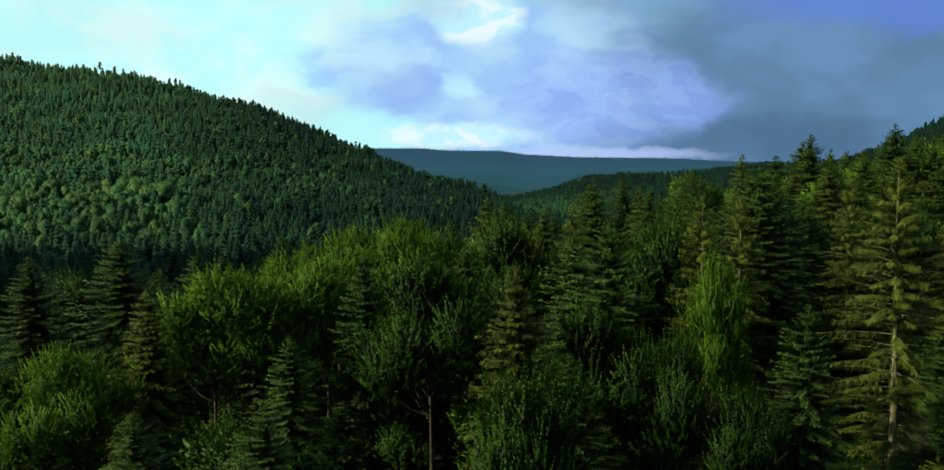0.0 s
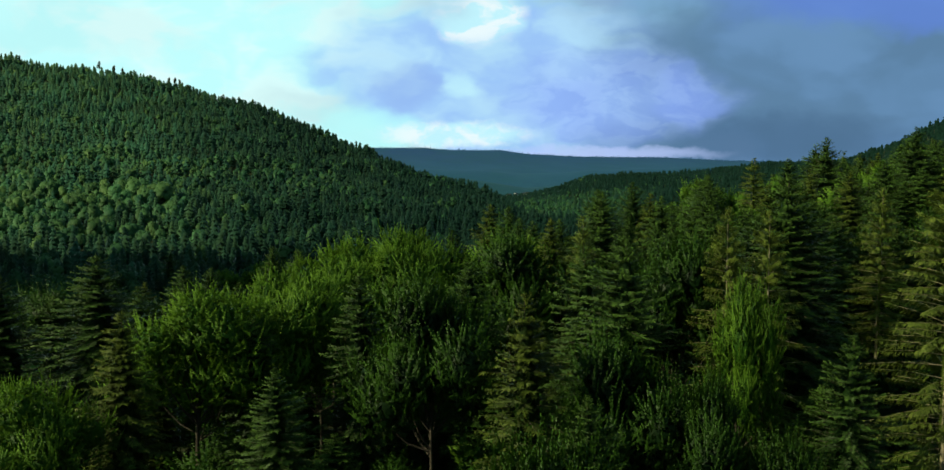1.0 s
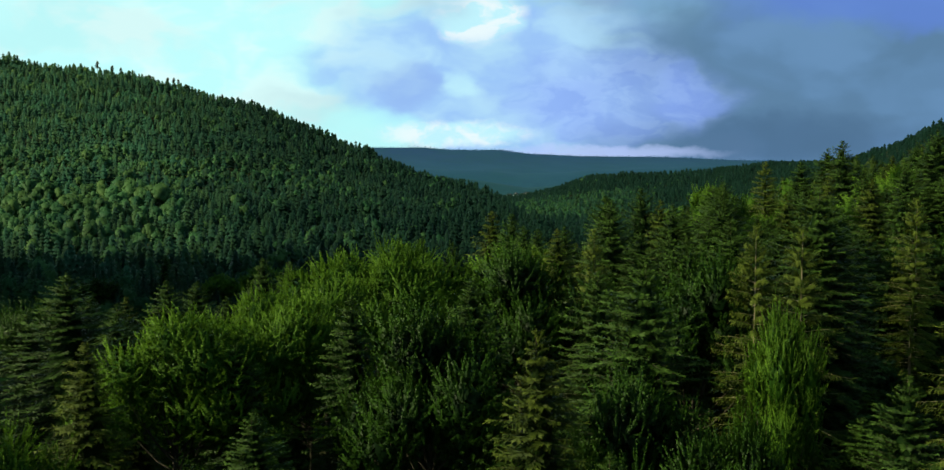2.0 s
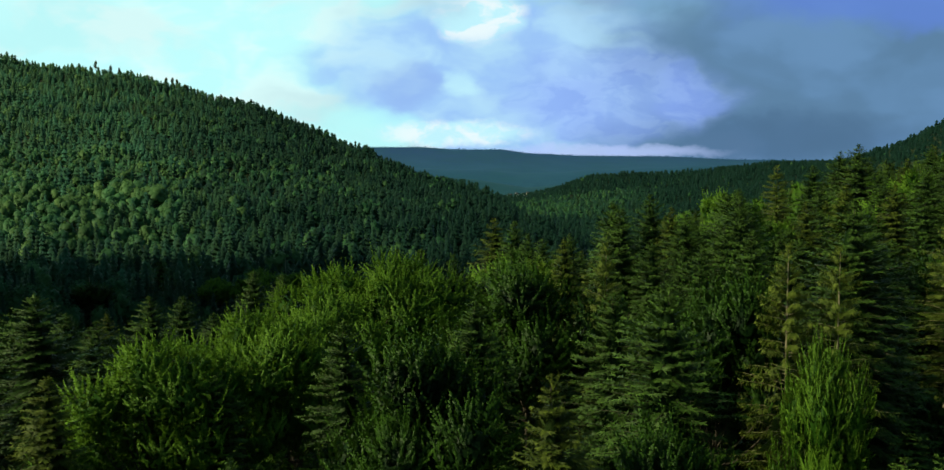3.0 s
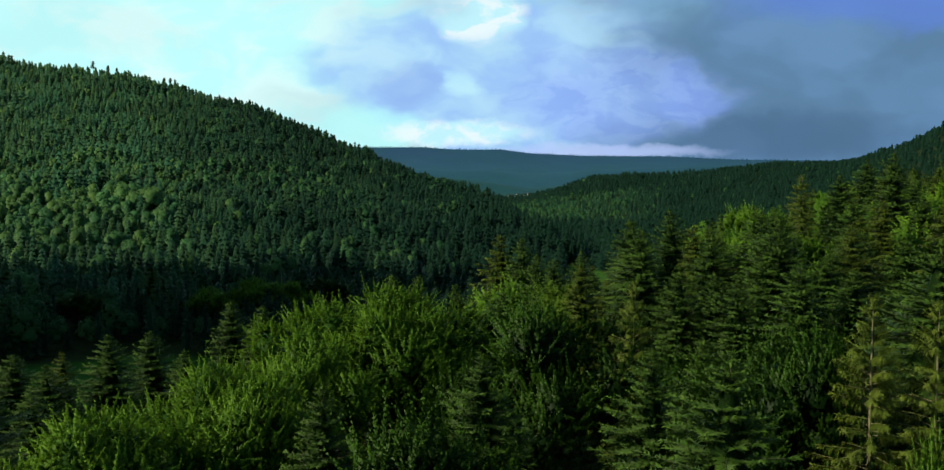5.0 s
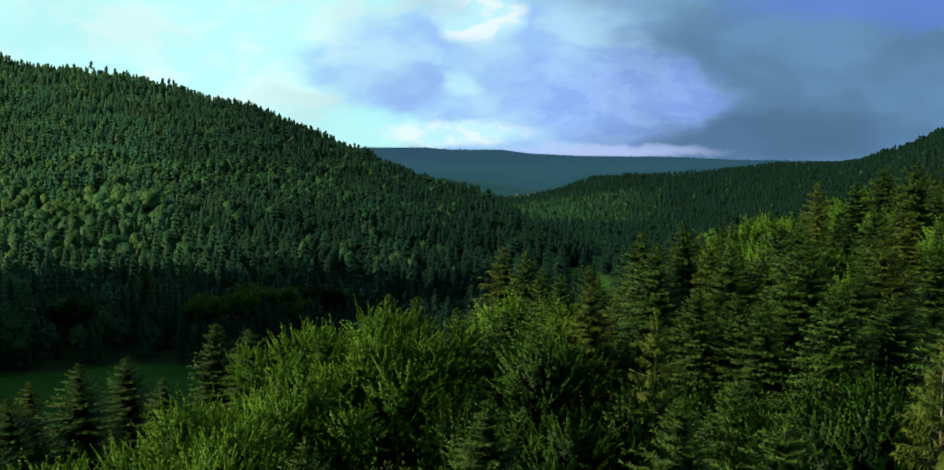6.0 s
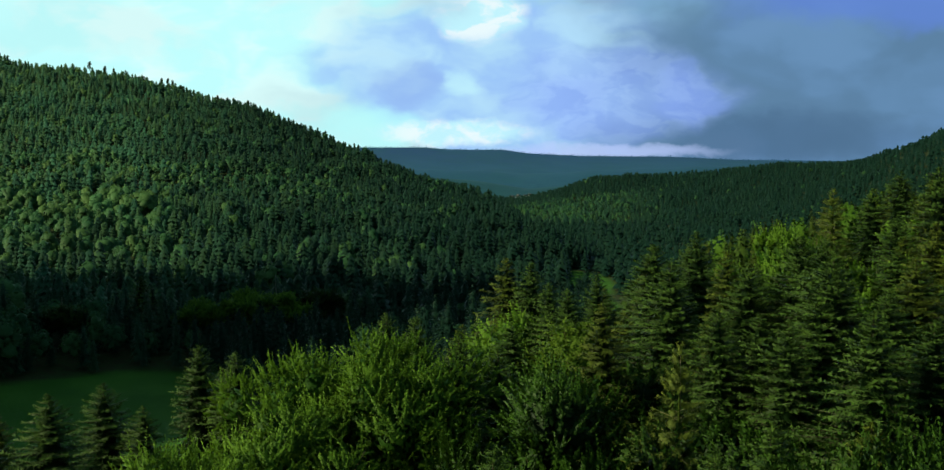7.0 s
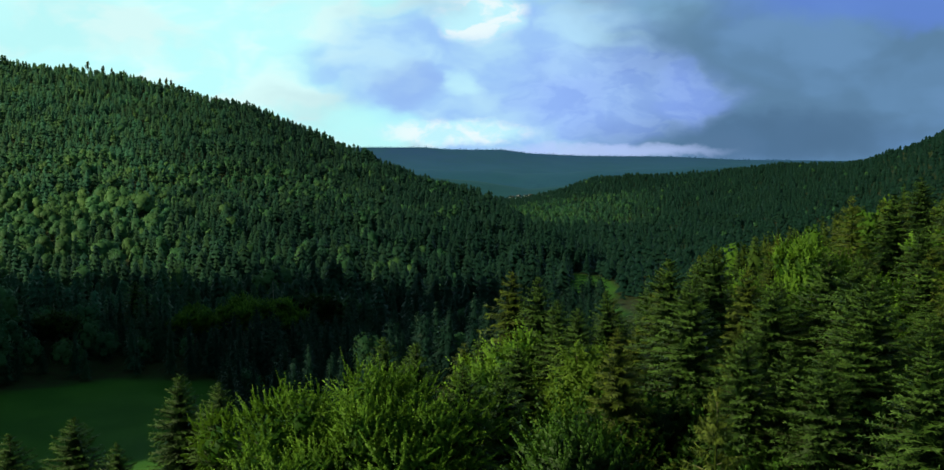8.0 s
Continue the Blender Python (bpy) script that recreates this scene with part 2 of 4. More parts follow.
FAR_U = (-0.9, -0.125, -0.06, -0.03, 0.0, 0.03, 0.06, 0.12, 0.22, 0.30, 0.9)
FAR_Z = (190, 160, 159, 149, 147, 147, 130, 117, 112, 96, 64)


def step(v, lo, hi):
    t = np.clip((v - lo) / (hi - lo), 0, 1)
    return t * t * (3 - 2 * t)


def lumps(x, y):
    """Gentle unevenness of the slopes."""
    return (np.sin(x * 0.021 + 1.3) * np.cos(y * 0.017 + 0.4) + 0.6 * np.sin(x * 0.043 - y * 0.031) + 0.4 * np.sin(x * 0.09 + y * 0.07))


def valley(x, y):
    """Distance from the valley's line, positive on the camera's side."""
    return (x + 138) * 0.771 - (y - 360) * 0.636


def height(x, y):
    """Ground height: valley floor at 0, a spur under the camera, a long hill to the left, one to the right, a far ridge."""
    x, y = np.asarray(x, float), np.asarray(y, float)
    yy = np.maximum(y, 60.0)
    u = np.clip(x / yy, -1.6, 1.6)
    q = valley(x, y)
    # left hill
    top, far = np.interp(u, CREST_U, CREST_Z), np.interp(u, CREST_U, CREST_Y)
    foot = np.interp(u, (-1.6, -0.6, -0.05, 0.03, 0.06, 0.10), (380, 400, 440, 480, 560, 630))
    s = np.maximum((y - foot) / (far - foot), 0)
    west = top * np.where(s < 1, np.minimum(s, 1) ** 1.6, np.maximum(1 - 0.9 * np.maximum(s - 1, 0) ** 1.3, 0.0))
    west = west + lumps(x, y) * 2.2 * step(s, 0.05, 0.3) * step(top, 0, 40)
    # right hill
    top, far = np.interp(u, EAST_U, EAST_Z), np.interp(u, EAST_U, EAST_Y)
    foot = np.interp(u, (0.05, 0.12, 0.3, 0.6), (900, 640, 580, 500))
    s = np.maximum((y - foot) / (far - foot), 0)
    bend = np.interp(u, (0.1, 0.2, 0.36, 0.5), (3.0, 2.6, 1.6, 1.25))
    east = top * np.where(s < 1, np.minimum(s, 1) ** bend, np.maximum(1 - 0.8 * np.maximum(s - 1, 0) ** 1.3, 0.0))
    east = east + lumps(x, y) * 2.0 * step(s, 0.05, 0.3) * step(top, 0, 40)
    # the spur below the camera, higher to the right
    spur = 33 * step(q, 45, 235) + 0.02 * np.maximum(q - 230, 0) + lumps(x * 2, y * 2) * 0.7 * step(q, 80, 200)
    spur = spur + 0.22 * np.clip(x - 20, 0, 160) * step(y, 430, 240) * step(q, 60, 220)
    # far ridge
    s = np.clip((y - 2500) / 1400, 0, 1)
    ridge = np.interp(u, FAR_U, FAR_Z) * s ** 1.2 + step(s, 0, 0.2) * lumps(x / 3, y / 5) * 9 * (1 - s)
    fore = np.interp(u, (-0.3, -0.05, 0.0, 0.03, 0.06, 0.09, 0.14), (60, 44, 34, 22, 9, 14, 26)) * step(y, 2080, 2420) * step(y, 2900, 2500)
    second = np.interp(u, (-0.3, -0.06, 0.0, 0.05, 0.1, 0.2, 0.3), (80, 66, 60, 48, 52, 66, 70)) * step(y, 2600, 2950) * step(y, 3400, 3000)
    ridge = np.maximum(ridge, np.maximum(fore, second) + step(s, 0, 0.1) * lumps(x / 2.5, y / 3) * 2.5)
    # a steep knoll beside the valley mouth, which keeps the low sun off the valley floor
    knoll = (265 * step(y, -260, -80) + 140 * step(y, 60, 320) + 26 * np.sin(y / 31) + 17 * np.sin(y / 13 + 1)) * np.exp(-((x + 510) / 160) ** 2) * step(y, 520, 340)
    knoll = knoll * step(y, -320, -200)
    return np.maximum(np.maximum(west, east), np.maximum(np.maximum(spur, knoll), ridge))


def open_ground(x, y):
    """1 on the meadows along the valley floor, 0 under the woods."""
    q = valley(x, y) + 6 * np.sin(x * 0.045) + 4 * np.sin(y * 0.08)
    near = 34 * np.exp(-((x + 35) / 60) ** 2)
    strip = step(q, near - 14, near - 8) * step(q, 203, 196) * step(y, 690, 640) * step(y, 112, 130)
    lea = strip * step(y, 376, 364) * step((x + 2.6) / np.maximum(y - 59, 1.0), -0.27, -0.33)
    # a second, narrow meadow where the valley bends behind the hill's toe
    along = np.clip(((x - 50) * 27 + (y - 450) * 205) / (27 ** 2 + 205 ** 2), 0, 1)
    off = np.hypot(x - 50 - 27 * along, y - 450 - 205 * along) + 3 * np.sin(y * 0.06) + 2 * np.sin(x * 0.15)
    return np.maximum(lea, step(off, 17, 13))


def spread(n, lo, hi, knee):
    """Spacing that is fine near zero and widens outwards."""
    t = np.linspace(math.asinh(lo / knee), math.asinh(hi / knee), n)
    return np.sinh(t) * knee


def mesh_object(name, verts, faces, materials, parent=None, mat_index=None, smooth=False, normals=None):
    """A mesh object from arrays: faces is (n, 3) or (n, 4); normals, one a vertex, round off leaf masses."""
    me = bpy.data.meshes.new(name)
    verts, faces = np.asarray(verts, np.float32), np.asarray(faces, np.int32)
    k = faces.shape[1]
    me.vertices.add(len(verts))
    me.vertices.foreach_set("co", verts.ravel())
    me.loops.add(faces.size)
    me.loops.foreach_set("vertex_index", faces.ravel())
    me.polygons.add(len(faces))
    me.polygons.foreach_set("loop_start", np.arange(0, faces.size, k, dtype=np.int32))
    if mat_index is not None:
        me.polygons.foreach_set("material_index", np.asarray(mat_index, np.int32))
    if smooth or normals is not None:
        me.polygons.foreach_set("use_smooth", np.ones(len(faces), bool))
    me.update(calc_edges=True)
    if normals is not None:
        me.normals_split_custom_set_from_vertices(np.asarray(normals, np.float32).tolist())
    for m in materials:
        me.materials.append(m)
    ob = new(name, me)
    ob.parent = parent
    return ob


def float_attribute(ob, name, values):
    a = ob.data.attributes.new(name, "FLOAT", "POINT")
    a.data.foreach_set("value", np.asarray(values, np.float32))


def build_ground():
    xs, ys = spread(240, -4200, 4200, 160), np.concatenate([spread(40, -700, -1, 120), spread(300, 0, 4950, 260)])
    gx, gy = np.meshgrid(xs, ys)
    v = np.stack([gx, gy, height(gx, gy)], -1).reshape(-1, 3)
    i = np.arange(len(ys) * len(xs)).reshape(len(ys), len(xs))
    f = np.stack([i[:-1, :-1], i[:-1, 1:], i[1:, 1:], i[1:, :-1]], -1).reshape(-1, 4)
    cy = v[f[:, 0], 1]
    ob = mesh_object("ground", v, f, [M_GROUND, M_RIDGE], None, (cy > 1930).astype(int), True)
    float_attribute(ob, "meadow", open_ground(v[:, 0], v[:, 1]))
    return tagged(ob, "wooded hills round a dark green valley meadow", "ground", "", "structure")


build_ground()

# ---- trees ----
rng = np.random.default_rng(11)


def unit(v):
    return v / np.maximum(np.linalg.norm(v, axis=-1, keepdims=True), 1e-6)


def blades(p, d, side, length, width, fold=0.15):
    """Forked sprays from p along d, spread along side, slightly folded: two slim tips with a notch between."""
    n = len(p)
    length, width = np.broadcast_to(length, n)[:, None], np.broadcast_to(width, n)[:, None]
    up = np.cross(side, d)
    v = np.stack([p, p + d * length * 0.92 + side * width * 0.62 - up * width * fold, p + d * length * 0.52,
                  p + d * length - side * width * 0.55 - up * width * fold], 1)
    return v.reshape(-1, 3), np.arange(4 * n).reshape(-1, 4)


def lens(p, d, side, length, width, fold=0.15):
    """Broad bent clumps for distant crowns."""
    n = len(p)
    length, width = np.broadcast_to(length, n)[:, None], np.broadcast_to(width, n)[:, None]
    up = np.cross(side, d)
    mid = p + d * length * 0.45
    v = np.stack([p, mid + side * width * 0.5 - up * width * fold, p + d * length, mid - side * width * 0.5 - up * width * fold], 1)
    return v.reshape(-1, 3), np.arange(4 * n).reshape(-1, 4)


def rounded(v, f, outward, own):
    """Turn single leaves to face outwards and blend each one's own normal with that of the crown."""
    q = v.reshape(-1, 4, 3)
    n = unit(np.cross(q[:, 2] - q[:, 0], q[:, 3] - q[:, 1]))
    o = outward.reshape(-1, 4, 3)
    back = (n * o.mean(1)).sum(1) < 0
    f = np.where(back[:, None], f[:, ::-1], f)
    n = np.where(back[:, None], -n, n)
    return v, f, unit(np.repeat(n, 4, 0) * own + outward)


def stem_out(v, up=0.5):
    """Outward direction of a slim crown round the z axis."""
    return unit(unit(v * np.array([1, 1, 0.0])) * 0.85 + np.array([0, 0, up]))


def tubes(paths, radii, sides):
    """Tapered tubes along paths (n, m, 3) with radii (n, m)."""
    n, m, _ = paths.shape
    d = unit(np.gradient(paths, axis=1))
    ref = np.where(np.abs(d[..., 2:3]) > 0.9, np.array([1.0, 0, 0]), np.array([0, 0, 1.0]))
    a = unit(np.cross(d, ref))
    b = np.cross(d, a)
    ang = np.arange(sides) * 2 * np.pi / sides
    ring = a[:, :, None] * np.cos(ang)[:, None] + b[:, :, None] * np.sin(ang)[:, None]
    v = paths[:, :, None] + ring * radii[:, :, None, None]
    i = np.arange(n * m * sides).reshape(n, m, sides)
    j = np.roll(i, -1, 2)
    f = np.stack([i[:, :-1], j[:, :-1], j[:, 1:], i[:, 1:]], -1).reshape(-1, 4)
    return v.reshape(-1, 3), f


def conifer(r, high, wide, whorls, per, stations, rise, droop, hang, twig, thick, bare, gaps=0.0, shape=0.5, tuft=0.0, inner=1.0):
    """Needle tree: trunk, branch and spray meshes. hang: how far the twigs hang; bare: share of clear stem."""
    z0 = high * bare
    w = np.linspace(0, 1, whorls) ** 0.92
    zb = z0 + (high * 0.985 - z0) * w
    zb = np.repeat(zb + r.uniform(-0.25, 0.25, whorls) * (high - z0) / whorls, per) + r.uniform(-0.45, 0.45, whorls * per) * (high - z0) / whorls
    keep = r.random(len(zb)) > gaps
    zb = zb[keep]
    n = len(zb)
    az = np.tile(np.arange(per) * 2 * np.pi / per, whorls)[keep] + np.repeat(r.uniform(0, 6.3, whorls), per)[keep] + r.uniform(-0.35, 0.35, n)
    t = np.clip((zb - z0) / (high - z0), 0, 1)
    reach = wide * (1 - np.exp(-(1 - t) / shape)) * (0.6 + 0.4 * np.minimum(t / 0.3, 1)) * r.uniform(0.72, 1.12, n) + 0.2 + tuft * t
    reach = reach * (1 + 0.13 * np.cos(az - r.uniform(0, 6.3)) + 0.10 * np.sin(zb * 1.1 + 2 * az))
    out = np.stack([np.cos(az), np.sin(az), np.zeros(n)], -1)
    lift = rise + 0.40 * t ** 3 + r.uniform(-0.13, 0.13, n)

    def spine(s):
        s = s[None, :, None]
        zz = lift[:, None, None] * s - droop * (1 - 0.6 * t[:, None, None]) * s ** 2 + 0.30 * droop * s ** 3
        p = out[:, None] * s * reach[:, None, None]
        p = p + np.array([0, 0, 1.0]) * zz * reach[:, None, None]
        p[..., 2] += zb[:, None]
        return p

    s = np.linspace(0.2, 1.0, stations)
    p = spine(s)
    fwd = unit(spine(np.minimum(s + 0.03, 1.05)) - p)
    lat = unit(np.cross(fwd, np.array([0, 0, 1.0])))
    vs, fs, off = [], [], 0
    # new growth at the bough ends, plus lit treetops put into the colour
    fresh = np.outer((s[None] ** 5 * (0.6 + 0.5 * t[:, None]) + 0.55 * t[:, None] ** 5).ravel(), [0.15, 1.0, 0.45, 1.0]).ravel()
    for sgn in (-1, 1, 0):
        size = twig * (1.05 - 0.45 * s)[None] * np.minimum(1, reach / wide * 2.1 + 0.16)[:, None]
        if sgn == 0:
            d = unit(fwd + r.normal(0, 0.12, p.shape))
            size = size * 0.8
        else:
            d = unit(fwd * 0.62 + lat * sgn * (1 - 0.5 * hang) + np.array([0, 0, -1.0]) * hang * r.uniform(0.5, 1.2, p.shape[:2])[..., None] + r.normal(0, 0.17, p.shape))
        face = unit(np.array([0, 0, 0.75]) + out[:, None] * 0.65 + r.normal(0, 0.3, p.shape))
        side = unit(np.cross(d, face))
        size = size * r.uniform(0.7, 1.3, size.shape)
        v, f = blades(p.reshape(-1, 3), d.reshape(-1, 3), side.reshape(-1, 3), size.ravel(), (size * thick).ravel())
        vs.append(v), fs.append(f + off)
        off += len(v)
    # short dense twigs close to the stem
    k = whorls * 9
    tt = r.random(k)
    a = r.uniform(0, 6.3, k)
    d = unit(np.stack([np.cos(a), np.sin(a), r.uniform(-0.5, 0.2, k)], -1))
    q = np.stack([np.zeros(k), np.zeros(k), z0 + (high * 0.95 - z0) * tt], -1)
    ln = inner * (wide * 0.5 * (1 - np.exp(-(1 - tt) / shape)) + 0.3)
    v, f = blades(q, d, unit(np.cross(d, np.array([0, 0, 1.0]) + d * 0.5 + r.normal(0, 0.3, (k, 3)))), ln, ln * 0.55)
    vs.append(v), fs.append(f + off)
    off += len(v)
    # leader
    k = 10
    d = unit(np.stack([r.normal(0, 0.16, k), r.normal(0, 0.16, k), np.ones(k)], -1))
    v, f = blades(np.tile([0, 0, high * 0.965], (k, 1)), d, unit(np.cross(d, r.normal(0, 1, (k, 3)))), np.linspace(0.4, 1.3, k), 0.16)
    vs.append(v), fs.append(f + off)
    trunk_z = np.linspace(0, 1, 9)
    path = np.stack([0.10 * np.sin(trunk_z * 5), 0.08 * np.sin(trunk_z * 4 + 1), trunk_z * high * 0.985], -1)[None]
    trunk = tubes(path, (high * 0.0105 * (1 - trunk_z) ** 0.8 + 0.02)[None], 8)
    low = t < 0.8
    limbs = tubes(spine(np.array([0.0, 0.5, 0.95]))[low], np.outer(0.014 + 0.006 * reach[low], [1.0, 0.6, 0.2]), 3)
    v, f = np.concatenate(vs), np.concatenate(fs)
    # a dense hull inside the crown, with the inner shade put into its colour
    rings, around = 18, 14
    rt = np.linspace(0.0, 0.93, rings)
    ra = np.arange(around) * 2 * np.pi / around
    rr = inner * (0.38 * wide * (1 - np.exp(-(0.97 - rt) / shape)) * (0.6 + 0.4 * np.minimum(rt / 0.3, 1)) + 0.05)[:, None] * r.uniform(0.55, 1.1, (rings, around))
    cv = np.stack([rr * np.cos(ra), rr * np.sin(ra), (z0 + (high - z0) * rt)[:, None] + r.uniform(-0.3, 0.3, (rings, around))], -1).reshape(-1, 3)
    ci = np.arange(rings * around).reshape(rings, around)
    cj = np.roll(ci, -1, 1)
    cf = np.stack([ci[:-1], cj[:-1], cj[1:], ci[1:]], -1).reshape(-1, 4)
    # values below zero darken inner twigs and hull as if shaded
    tip = np.concatenate([fresh, fresh, fresh, np.full(len(v) - 3 * len(fresh) - 40, -0.15), np.ones(40)])
    v, f, nv = rounded(v, f, stem_out(v, 0.6), 1.3)
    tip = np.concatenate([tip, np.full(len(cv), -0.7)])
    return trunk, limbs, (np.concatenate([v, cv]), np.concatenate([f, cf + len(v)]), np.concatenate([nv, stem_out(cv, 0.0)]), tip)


def ball(rings, around):
    """A unit leaf mass of quads, closed at the poles by small caps."""
    t = np.linspace(0.18, np.pi - 0.18, rings)
    a = np.arange(around) * 2 * np.pi / around
    v = np.stack([np.sin(t)[:, None] * np.cos(a), np.sin(t)[:, None] * np.sin(a), np.cos(t)[:, None] * np.ones(around)], -1).reshape(-1, 3)
    i = np.arange(rings * around).reshape(rings, around)
    j = np.roll(i, -1, 1)
    f = [np.stack([i[1:], j[1:], j[:-1], i[:-1]], -1).reshape(-1, 4)]
    for row in (i[0], i[-1]):
        f.append(np.array([[row[0], row[k], row[k + 1], row[k + 2]] for k in range(1, around - 2, 2)]))
    return v, np.concatenate(f)


def broadleaf(r, high, wide, base, limbs, shoots, leaf, upright, lobes, leaves=12, long=2.6, weep=0.0, inner=240):
    """Leaf tree: limbs reach into a lobed crown, whose outside is set with leafy plumes that turn upwards."""
    mid_z, half = (base + high) / 2, (high - base) / 2
    size3 = np.array([wide, wide, half])
    c = np.stack([r.normal(0, 0.5, lobes), r.normal(0, 0.5, lobes), r.uniform(-0.75, 0.5, lobes)], -1)
    c[0] = (0, 0, 0.5)
    span = np.sqrt(np.clip(1 - (np.maximum(c[:, 2], 0) * 1.5) ** 2, 0.15, 1))
    c[:, :2] *= span[:, None]
    rad = r.uniform(0.34, 0.50, lobes) * (0.7 + 0.3 * span)
    n = shoots
    which = r.integers(0, lobes, n)
    d = unit(r.normal(0, 1, (n, 3)) + np.array([0, 0, 0.35]))
    p = c[which] + d * rad[which][:, None] * r.uniform(0.62, 0.95, n)[:, None]
    inside = np.zeros(n, bool)
    for i in range(lobes):
        inside |= np.linalg.norm(p - c[i], axis=1) < rad[i] * 0.58
    p, d = p[~inside], d[~inside]
    n = len(p)
    p = p * size3 + np.array([0, 0, mid_z])
    p[:, 2] = np.minimum(p[:, 2], high - 0.6 * long)
    size = long * r.uniform(0.55, 1.2, n) * np.where((r.random(n) < 0.15) & (d[:, 2] > 0.3), 1.5, 1.0)
    bend = np.array([0, 0, 1.0]) * (upright - weep) + r.normal(0, 0.32, (n, 3))

    def spine(s):
        s = s[None, :, None]
        return p[:, None] + size[:, None, None] * (d[:, None] * (1 - upright * 0.6) * s + bend[:, None] * (0.35 * s + 0.65 * s * s))

    s = np.linspace(0.04, 1.0, leaves)
    q = spine(s)
    fwd = unit(spine(s + 0.03) - q)
    face = unit((p - np.array([0, 0, mid_z - half * 0.3])) / size3 + np.array([0, 0, 0.2]))
    # leaves stand round each shoot in a spiral and close up towards its tip
    e1 = unit(np.cross(fwd, face[:, None] + r.normal(0, 0.2, (n, 1, 3))))
    e2 = np.cross(fwd, e1)
    spin = np.arange(leaves)[None] * 2.4 + r.uniform(0, 6.3, (n, 1))
    vs, fs, off, round_shoot = [], [], 0, []
    for half_turn in (0.0, np.pi):
        ang = (spin + half_turn + r.uniform(-0.3, 0.3, (n, leaves)))[..., None]
        lat = e1 * np.cos(ang) + e2 * np.sin(ang)
        ld = unit(fwd * (0.6 + 0.6 * s[None, :, None]) + lat * (0.85 - 0.4 * s[None, :, None]) + r.normal(0, 0.12, fwd.shape) - np.array([0, 0, 0.7]) * weep)
        turned = unit(face[:, None] + 0.5 * lat + r.normal(0, 0.3, (n, leaves, 3)))
        ln = leaf * r.uniform(0.75, 1.3, (n, leaves)) * (1.25 - 0.7 * s)[None]
        v, f = lens(q.reshape(-1, 3), ld.reshape(-1, 3), unit(np.cross(turned, ld)).reshape(-1, 3), ln.ravel(), ln.ravel() * 0.58, 0.1)
        vs.append(v), fs.append(f + off), round_shoot.append(np.repeat(lat.reshape(-1, 3), 4, 0))
        off += len(v)
    crown = np.concatenate(vs), np.concatenate(fs)
    tz = np.linspace(0, 1, 8)
    path = np.stack([0.25 * np.sin(tz * 3.0), 0.2 * np.sin(tz * 2.4 + 1), tz * (high * 0.8)], -1)[None]
    trunk = tubes(path, (high * 0.0125 * (1 - 0.85 * tz))[None], 8)
    k = limbs
    tip = c[r.integers(0, lobes, k)] + r.normal(0, 0.16, (k, 3))
    tip = tip * size3 + np.array([0, 0, mid_z])
    root = np.stack([np.zeros(k), np.zeros(k), base * 0.75 + (tip[:, 2] - base) * r.uniform(0.15, 0.45, k)], -1)
    sm = np.array([0.0, 0.35, 0.7, 1.0])[None, :, None]
    arc = root[:, None] * (1 - sm) + tip[:, None] * sm
    arc[..., 2] -= (np.sin(sm[..., 0] * np.pi) * 0.12) * np.linalg.norm(tip - root, axis=1)[:, None]
    branch = tubes(arc, np.outer(r.uniform(0.07, 0.13, k), [1.0, 0.7, 0.42, 0.15]), 4)
    # sprays inside each lobe
    k = inner * lobes
    own = r.integers(0, lobes, k)
    dd = unit(r.normal(0, 1, (k, 3)))
    q = (c[own] + dd * (rad[own] * r.uniform(0.42, 0.78, k))[:, None]) * size3 + np.array([0, 0, mid_z])
    ld = unit(np.cross(dd, r.normal(0, 1, (k, 3))) + dd * 0.5 + np.array([0, 0, 0.6]))
    deep = r.random(k) < 0.4
    grow = np.where(deep, 2.2, 1.0)
    q = np.where(deep[:, None], q - dd * rad[own][:, None] * size3 * 0.22, q)
    v, f = lens(q - ld * 0.3, ld, unit(np.cross(dd, ld)), leaf * grow * r.uniform(1.0, 2.0, k), leaf * grow * r.uniform(0.5, 1.0, k), 0.2)
    v, f = np.concatenate([crown[0], v]), np.concatenate([crown[1], f + len(crown[0])])
    mid = np.array([0, 0, mid_z])
    heart = c * size3 + mid
    gap = np.stack([np.linalg.norm((v - h) / size3, axis=1) / a for h, a in zip(heart, rad)])
    out = unit(unit((v - heart[gap.argmin(0)]) / size3) + 0.55 * unit((v - mid) / size3) + np.array([0, 0, 0.1]))
    round_shoot = np.concatenate(round_shoot)
    out[:len(round_shoot)] = unit(out[:len(round_shoot)] + 0.55 * round_shoot)
    v, f, nv = rounded(v, f, out, 0.35)
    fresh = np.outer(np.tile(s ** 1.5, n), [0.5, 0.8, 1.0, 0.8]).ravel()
    # inner sprays get the crown's inside shade in their colour
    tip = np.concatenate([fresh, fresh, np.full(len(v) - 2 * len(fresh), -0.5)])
    return trunk, branch, (v, f, nv, tip)


KINDS = {}


def kind(key, name, label, category, build, needles, bark, high, variants, group):
    """Prototype trees of one kind: an Empty at the foot with trunk, branches and crown below it."""
    protos = []
    for i in range(variants):
        trunk, limbs, crown = build(np.random.default_rng(100 * len(KINDS) + i))
        root = new(name)
        tagged(root, label, category, group)
        wood = np.concatenate([trunk[0], limbs[0]]), np.concatenate([trunk[1], limbs[1] + len(trunk[0])])
        mesh_object("trunk", *wood, [bark], root, None, True)
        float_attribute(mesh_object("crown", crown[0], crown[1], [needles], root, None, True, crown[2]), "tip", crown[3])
        protos.append(root)
    KINDS[key] = {"protos": protos, "used": 0, "high": high}


